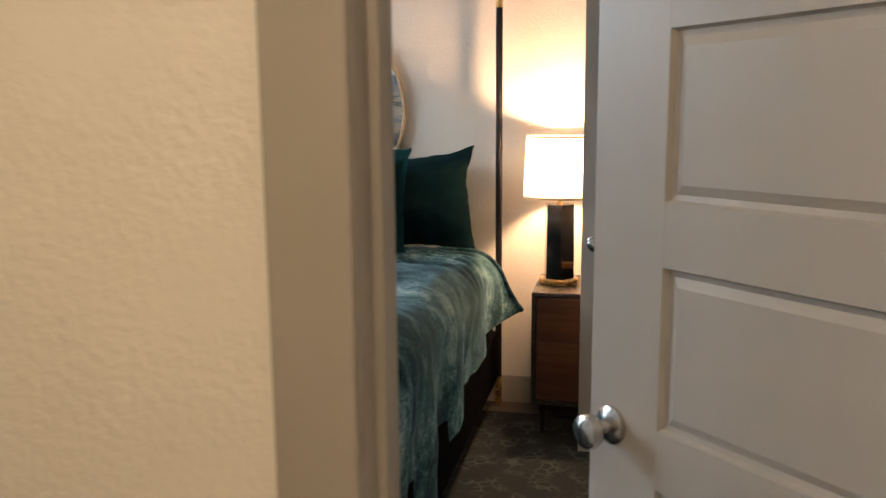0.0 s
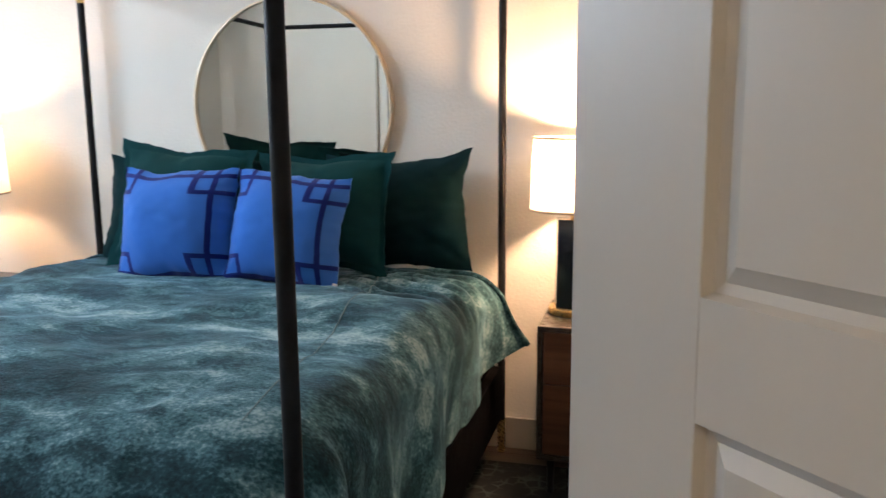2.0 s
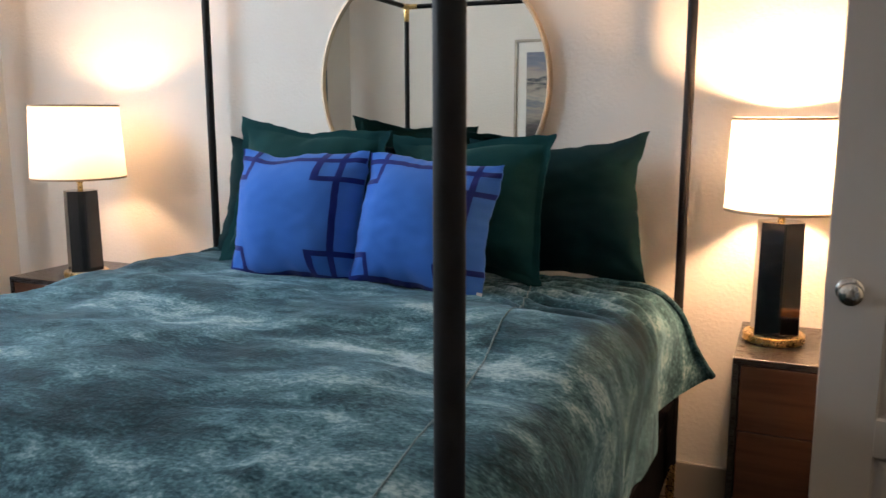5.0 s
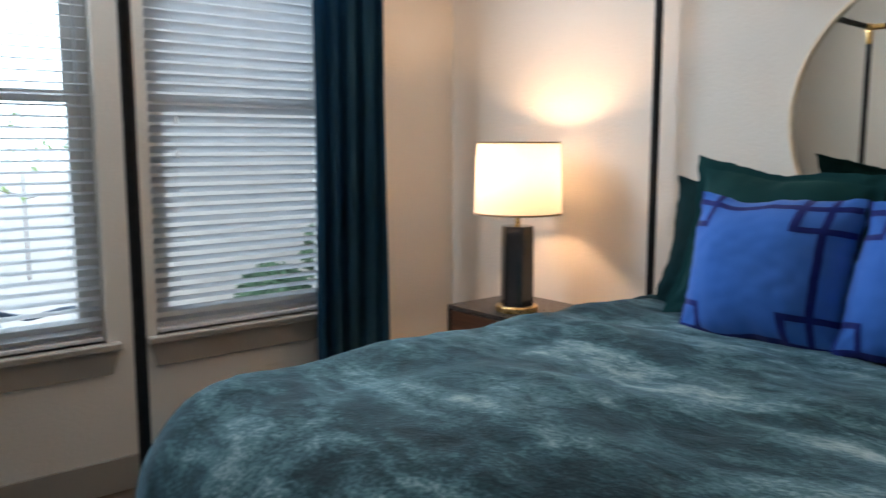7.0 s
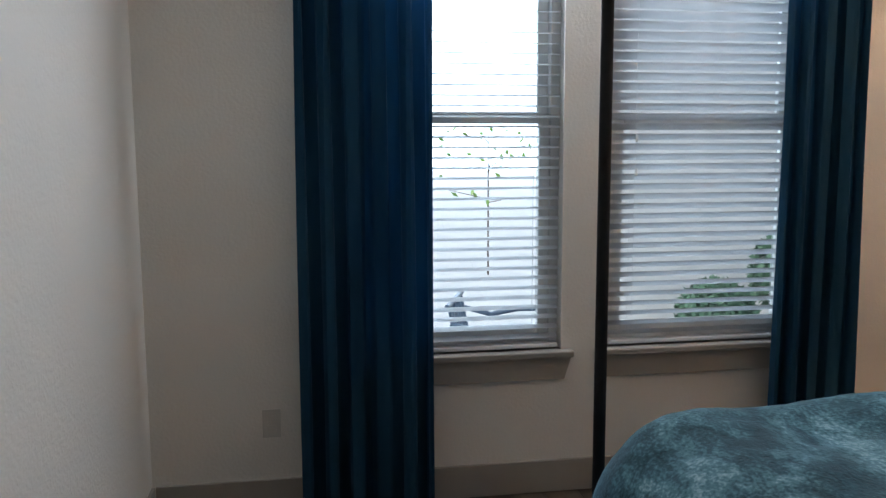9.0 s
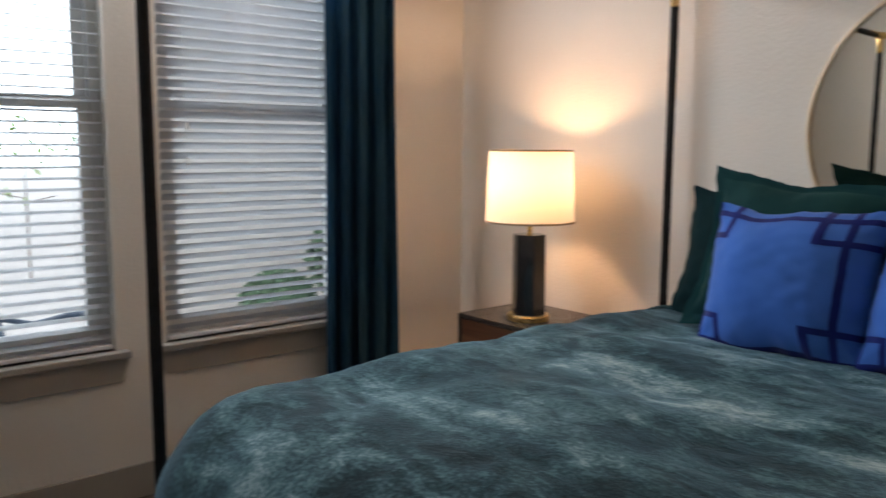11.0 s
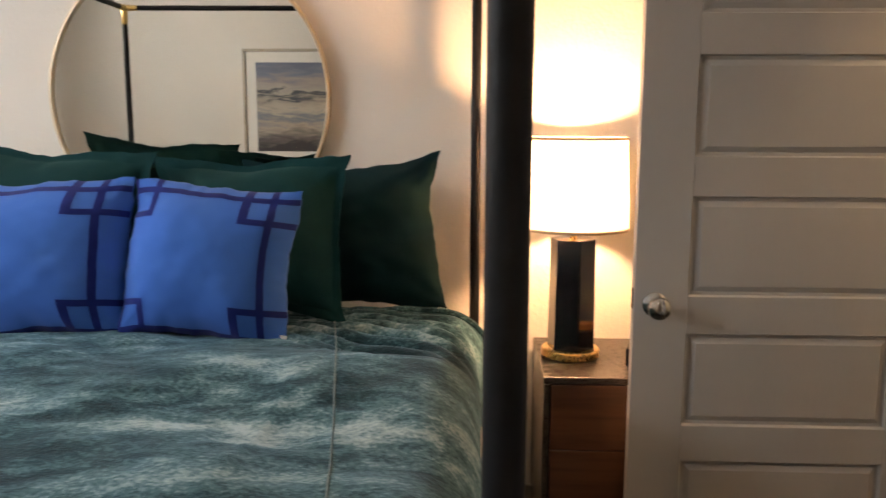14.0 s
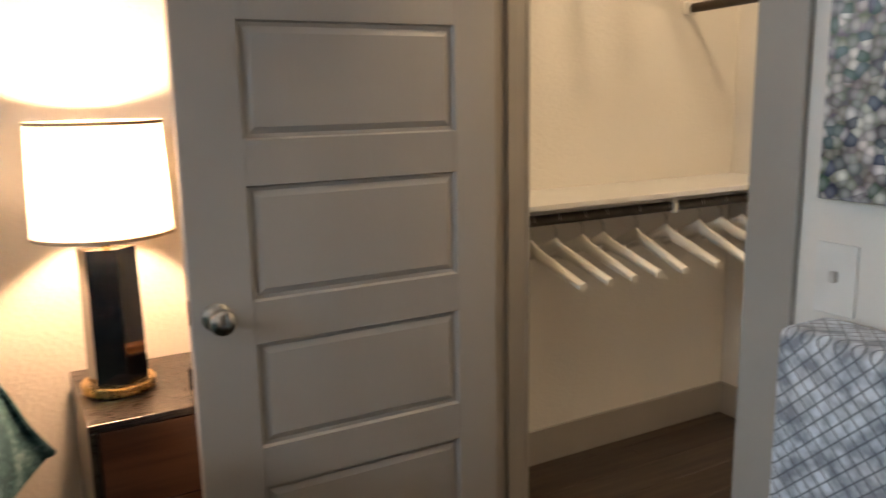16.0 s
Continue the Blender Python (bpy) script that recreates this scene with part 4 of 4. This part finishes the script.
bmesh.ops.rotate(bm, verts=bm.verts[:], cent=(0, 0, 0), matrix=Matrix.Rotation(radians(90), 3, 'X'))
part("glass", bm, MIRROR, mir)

pic = thing("framed_picture", "framed seascape print in a wide white mat hanging on the wall", "picture", pose(-1.915, YB, 1.51))
PW, PH = 0.42, 0.43
bm = bmesh.new()
for a in (((-PW, PW, 0.0, 0.025, PH - 0.022, PH)), ((-PW, PW, 0.0, 0.025, -PH, -PH + 0.022)), ((-PW, -PW + 0.022, 0.0, 0.025, -PH + 0.022, PH - 0.022)), ((PW - 0.022, PW, 0.0, 0.025, -PH + 0.022, PH - 0.022))):
    box(bm, *a, bevel=0.003)
part("frame", bm, SILVERFRAME, pic, "dull silver frame")
part("mat", boxed(-PW + 0.02, PW - 0.02, 0.003, 0.012, -PH + 0.02, PH - 0.02), MATBOARD, pic, "white mat board")
part("print", boxed(-PW + 0.10, PW - 0.10, 0.0125, 0.0145, -PH + 0.10, PH - 0.10), SEASCAPE, pic, "dusk seascape print")

# desk under the picture
con = thing("writing_desk", "plain white writing desk against the wall", "desk", pose(-1.70, YB + 0.016, 0))
part("desktop", boxed(-0.55, 0.55, 0, 0.60, 0.722, 0.75, bevel=0.003), WHITELAC, con)
part("apron", boxed(-0.51, 0.51, 0.03, 0.56, 0.63, 0.722, bevel=0.002), WHITELAC, con)
for x in (-0.515, 0.515):
    for y in (0.04, 0.555):
        part("leg", boxed(x - 0.022, x + 0.022, y - 0.022, y + 0.022, 0.0, 0.722, bevel=0.003), WHITELAC, con)

# wall plates
ob = thing("outlet_plate", "greige wall outlet cover plate", "outlet", pose(XW, 1.17, 0.37))
part("plate", boxed(0, 0.005, -0.036, 0.036, -0.058, 0.058, bevel=0.002), DARKGREY, ob)
for z in (-0.02, 0.02):
    part("socket", boxed(0.005, 0.0065, -0.016, 0.016, z - 0.013, z + 0.013, bevel=0.001), DARKGREY, ob)
ob = thing("light_switch", "white toggle light switch plate beside the closet doorway", "switch", pose(XR, 2.585, 1.115))
part("plate", boxed(-0.006, 0, -0.036, 0.036, -0.058, 0.058, bevel=0.002), PLASTIC, ob)
part("toggle", boxed(-0.018, -0.006, -0.005, 0.005, -0.004, 0.014, bevel=0.002), DARKGREY, ob)

ob = thing("canvas_print", "unframed canvas print of pale and dark glass beads", "picture", pose(XR, 2.265, 1.62))
part("canvas", boxed(-0.03, -0.001, -0.345, 0.345, -0.375, 0.375, bevel=0.003), BEADS, ob)


# ---- armchair by the closet wall ----
ch = thing("armless_chair", "upholstered chair in silvery trellis fabric against the wall", "chair", pose(XR - 0.02, 2.285, 0))
part("backrest", boxed(-0.13, -0.01, -0.295, 0.295, 0.42, 1.065, bevel=0.02, segments=4), TRELLIS, ch, smooth=True)
part("seat", boxed(-0.60, -0.135, -0.29, 0.29, 0.30, 0.47, bevel=0.04, segments=4), TRELLIS, ch, smooth=True)
for x in (-0.55, -0.06):
    for y in (-0.24, 0.24):
        part("leg", lathe([(0.014, 0.001), (0.021, 0.31)], 14, (x, y)), WALNUT, ch, smooth=True)


# ---- closet ----
sh = thing("closet_shelf", "white painted closet shelf on a wall cleat", "shelf", pose(0, 0, 0))
part("board", boxed(XR + 0.121, 2.219, 3.83, YH - 0.001, 1.045, 1.064, bevel=0.002), WHITELAC, sh)
part("cleat", boxed(XR + 0.121, 2.219, YH - 0.02, YH - 0.001, 0.96, 1.044), WHITELAC, sh)
rod = thing("closet_rod", "dark bronze closet rod under the white shelf", "rod")
RY, RZ = 3.89, 1.005
part("rod", tube((XR + 0.121, RY, RZ), (2.219, RY, RZ), 0.018, 20), RODMETAL, rod, smooth=True)
br = part("bracket", boxed(1.59, 1.615, RY - 0.02, YH - 0.021, 1.02, 1.044, bevel=0.003), PLASTIC, rod, "white rod bracket")
part("hook", boxed(1.592, 1.613, RY - 0.026, RY + 0.02, 0.982, 1.022, bevel=0.006), PLASTIC, rod, "white rod hook")
up = thing("side_closet_rod", "dark closet rod set high along the closet's end wall", "rod")
part("rod", tube((1.93, 2.3, 1.775), (1.93, YH - 0.03, 1.72), 0.018, 20), RODMETAL, up, smooth=True)
part("flange", boxed(1.905, 1.955, YH - 0.03, YH - 0.001, 1.695, 1.745, bevel=0.006), PLASTIC, up, "white rod flange")
us = thing("upper_closet_shelf", "white painted upper closet shelf with a dark rod", "shelf")
part("board", boxed(XR + 0.121, 1.85, 3.83, YH - 0.001, 2.12, 2.139, bevel=0.002), WHITELAC, us)
part("rod", tube((XR + 0.121, RY, 2.075), (1.85, RY, 2.075), 0.018, 20), RODMETAL, us, "dark bronze rod", smooth=True)
part("bracket", boxed(1.595, 1.61, RY - 0.02, YH - 0.001, 2.088, 2.119, bevel=0.003), PLASTIC, us, "white bracket")


def hanger():
    h = thing("clothes_hanger", "white wooden clothes hanger on the closet rod", "hanger", group="closet hangers")
    bm = bmesh.new()
    n = 22
    secs = []
    for i in range(n + 1):
        u = i / n * 2 - 1
        y = 0.215 * u
        a = abs(u)
        z = -0.095 - 0.085 * a ** 1.25 + 0.012 * math.exp(-(a / 0.09) ** 2)
        x = 0.030 * a ** 2
        hh, ww = 0.024 - 0.010 * a, 0.008 + 0.010 * a
        secs.append([bm.verts.new((x + ww * math.cos(q), y, z + hh * math.sin(q))) for q in (0.4, 1.2, 1.95, 2.75, 3.55, 4.35, 5.1, 5.9)])
    for p, q in zip(secs, secs[1:]):
        for i in range(8):
            bm.faces.new((p[i], p[(i + 1) % 8], q[(i + 1) % 8], q[i]))
    bm.faces.new(secs[0])
    bm.faces.new(secs[-1])
    part("shoulder", bm, HANGERWOOD, h, smooth=True)
    bm = bmesh.new()
    pts = [(0, -0.075), (0, -0.035), (0.009, -0.028), (0.0175, -0.012), (0.0185, 0.004), (0.010, 0.0165), (-0.003, 0.0185), (-0.014, 0.011), (-0.018, -0.002)]
    for (a, b), (c, d) in zip(pts, pts[1:]):
        tube((0, a, b), (0, c, d), 0.0019, 8, bm)
    part("hook", bm, STEEL, h, "steel hook", smooth=True)
    return h


hg = hanger()
hg.matrix_world = pose(0.99, RY, RZ, 0, 0, 4)
for x, yaw in ((1.09, 7), (1.20, 3), (1.29, 9), (1.44, -3), (1.58, 2), (1.745, -5), (1.86, 6), (1.97, 0)):
    copy_thing(hg, pose(x, RY, RZ, 0, 0, yaw))
for x, yaw in ((1.06, 5), (1.22, -4), (1.36, 6), (1.52, -2), (1.70, 8)):
    copy_thing(hg, pose(x, RY, 2.075, 0, 0, yaw))


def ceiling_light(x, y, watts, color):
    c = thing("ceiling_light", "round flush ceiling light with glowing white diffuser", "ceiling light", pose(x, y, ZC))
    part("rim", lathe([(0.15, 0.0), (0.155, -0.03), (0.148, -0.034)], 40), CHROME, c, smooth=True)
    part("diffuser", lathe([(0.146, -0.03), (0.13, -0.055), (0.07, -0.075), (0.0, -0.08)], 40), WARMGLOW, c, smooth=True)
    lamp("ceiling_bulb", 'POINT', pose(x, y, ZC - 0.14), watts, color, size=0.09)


ceiling_light(1.35, 3.1, 30, (1.0, 0.74, 0.46))
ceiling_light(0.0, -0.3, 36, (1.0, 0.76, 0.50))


# ---- rug ----
rug = thing("area_rug", "dark worn oriental rug under the bed", "rug")
part("woven_field", boxed(-3.05, 0.20, 1.55, 3.99, 0.0005, 0.011, bevel=0.003), RUG, rug)


# ---- outside ----
setting("ground", boxed(-90, XW - 0.2, -80, 80, -0.25, -0.12), CONCRETE, "pale concrete terrace running to the horizon")
bm = bmesh.new()
bm.faces.new([bm.verts.new(v) for v in ((-60, -90, -0.1), (-60, 90, -0.1), (-60, 90, 60), (-60, -90, 60))])
setting("backdrop", bm, SKYGLOW, "bright hazy sky beyond the terrace")
setting("facade", boxed(-7.2, -6.9, 3.45, 14, -0.12, 3.2), STUCCO, "pale stucco wall outside the window")


def shrub(x, y, r, h, seed):
    rnd = random.Random(seed)
    s = thing("shrub", "clipped round green shrub beside the terrace wall", "shrub", pose(x, y, -0.12), "clipped shrubs")
    part("trunk", lathe([(0.03, 0.0), (0.022, h)], 10), BARK, s)
    bm = bmesh.new()
    for _ in range(2600):
        d = Vector((rnd.gauss(0, 1), rnd.gauss(0, 1), rnd.gauss(0, 1))).normalized()
        c = Vector((0, 0, h)) + d * r * rnd.uniform(0.8, 1.04)
        a = Vector((rnd.gauss(0, 1), rnd.gauss(0, 1), rnd.gauss(0, 1))).normalized() * 0.035
        b = d.cross(a).normalized() * 0.016
        bm.faces.new([bm.verts.new(v) for v in (c - a, c + b, c + a, c - b)])
    part("crown", bm, LEAF, s)


shrub(-6.2, 4.35, 0.30, 0.30, 1)
shrub(-6.3, 5.05, 0.34, 0.62, 2)


def small_tree(x, y, seed):
    rnd = random.Random(seed)
    tr = thing("tree", "young tree with sparse bright green leaves beyond the terrace", "tree", pose(x, y, -0.12))
    bm = lathe([(0.012, 0.0), (0.010, 0.9), (0.007, 1.6), (0.004, 2.0)], 8)
    limbs = []
    for k in range(9):
        a, z = rnd.uniform(0, 6.28), rnd.uniform(0.9, 1.75)
        e = Vector((math.cos(a) * rnd.uniform(0.3, 0.7), math.sin(a) * rnd.uniform(0.3, 0.7), z + rnd.uniform(0.05, 0.25)))
        tube((0, 0, z), e, 0.005, 6, bm)
        limbs.append((Vector((0, 0, z)), e))
    part("trunk", bm, BARK, tr)
    bm = bmesh.new()
    for _ in range(45):
        p, e = rnd.choice(limbs)
        c = p.lerp(e, rnd.uniform(0.35, 1.05)) + Vector((rnd.gauss(0, 0.1), rnd.gauss(0, 0.1), rnd.gauss(0, 0.1)))
        d = Vector((rnd.gauss(0, 1), rnd.gauss(0, 1), rnd.gauss(0, 1))).normalized()
        q = d.orthogonal().normalized() * 0.028
        bm.faces.new([bm.verts.new(v) for v in (c - d * 0.06, c + q, c + d * 0.06, c - q)])
    part("crown", bm, BRIGHTLEAF, tr)


small_tree(-10.5, 3.55, 3)

tb = thing("patio_chair", "low blue-grey metal patio chair with curved arms on the terrace", "chair", pose(-5.35, 2.50, -0.12, 0, 0, 70))
part("seat", boxed(-0.25, 0.25, -0.25, 0.25, 0.34, 0.37, bevel=0.012), BLUEMETAL, tb)
for k in range(6):
    part("back_bar", tube((-0.25, -0.22 + 0.088 * k, 0.36), (-0.31, -0.22 + 0.088 * k, 0.66), 0.009, 8), BLUEMETAL, tb, smooth=True)
part("top_rail", tube((-0.31, -0.26, 0.66), (-0.31, 0.26, 0.66), 0.016, 10), BLUEMETAL, tb, smooth=True)
for yy in (-0.26, 0.26):
    bm = bmesh.new()
    pts = [(0.25, 0.0), (0.24, 0.36), (0.27, 0.50), (0.20, 0.57), (0.05, 0.56), (-0.12, 0.52), (-0.29, 0.56)]
    for (a, b), (c, d) in zip(pts, pts[1:]):
        tube((a, yy, b), (c, yy, d), 0.016, 10, bm)
    part("arm", bm, BLUEMETAL, tb, smooth=True)
    part("leg", tube((-0.25, yy, 0.0), (-0.25, yy, 0.40), 0.015, 10), BLUEMETAL, tb, smooth=True)

bx = thing("small_box", "small dark box with tan side on the nightstand", "box", pose(-0.085, 3.90, 0.6805, 0, 0, -18))
part("case", boxed(-0.012, 0.012, -0.075, 0.075, 0.0, 0.055, bevel=0.003), BLACK, bx)
part("tan_panel", boxed(0.0125, 0.05, -0.07, 0.07, 0.0, 0.075, bevel=0.003), TAN, bx, "tan leather panel")

# floor last: single planks
rnd = random.Random(5)
floor = tagged(new("floor"), "dark wood plank floor", kind="structure")
part("subfloor", boxed(XW, 2.22, -1.15, YH, -0.12, -0.006), DARKTOP, floor)
meshes = {}
y = -1.15
while y < YH:
    x = XW - rnd.uniform(0, 1.2)
    y1 = min(y + 0.15, YH)
    while x < 2.22:
        a, b = max(x, XW), min(x + 1.22, 2.22)
        if b - a > 0.01:
            key = (round(b - a, 3), round(y1 - y, 3))
            if key not in meshes:
                p = part("plank", boxed(0, b - a - 0.0015, 0, y1 - y - 0.0015, -0.006, 0, bevel=0.001, segments=1), FLOORWOOD, floor)
                meshes[key] = p.data
            else:
                p = new("plank", meshes[key])
                p.parent = floor
            p.location = (a, y, 0)
        x += 1.22
    y += 0.15
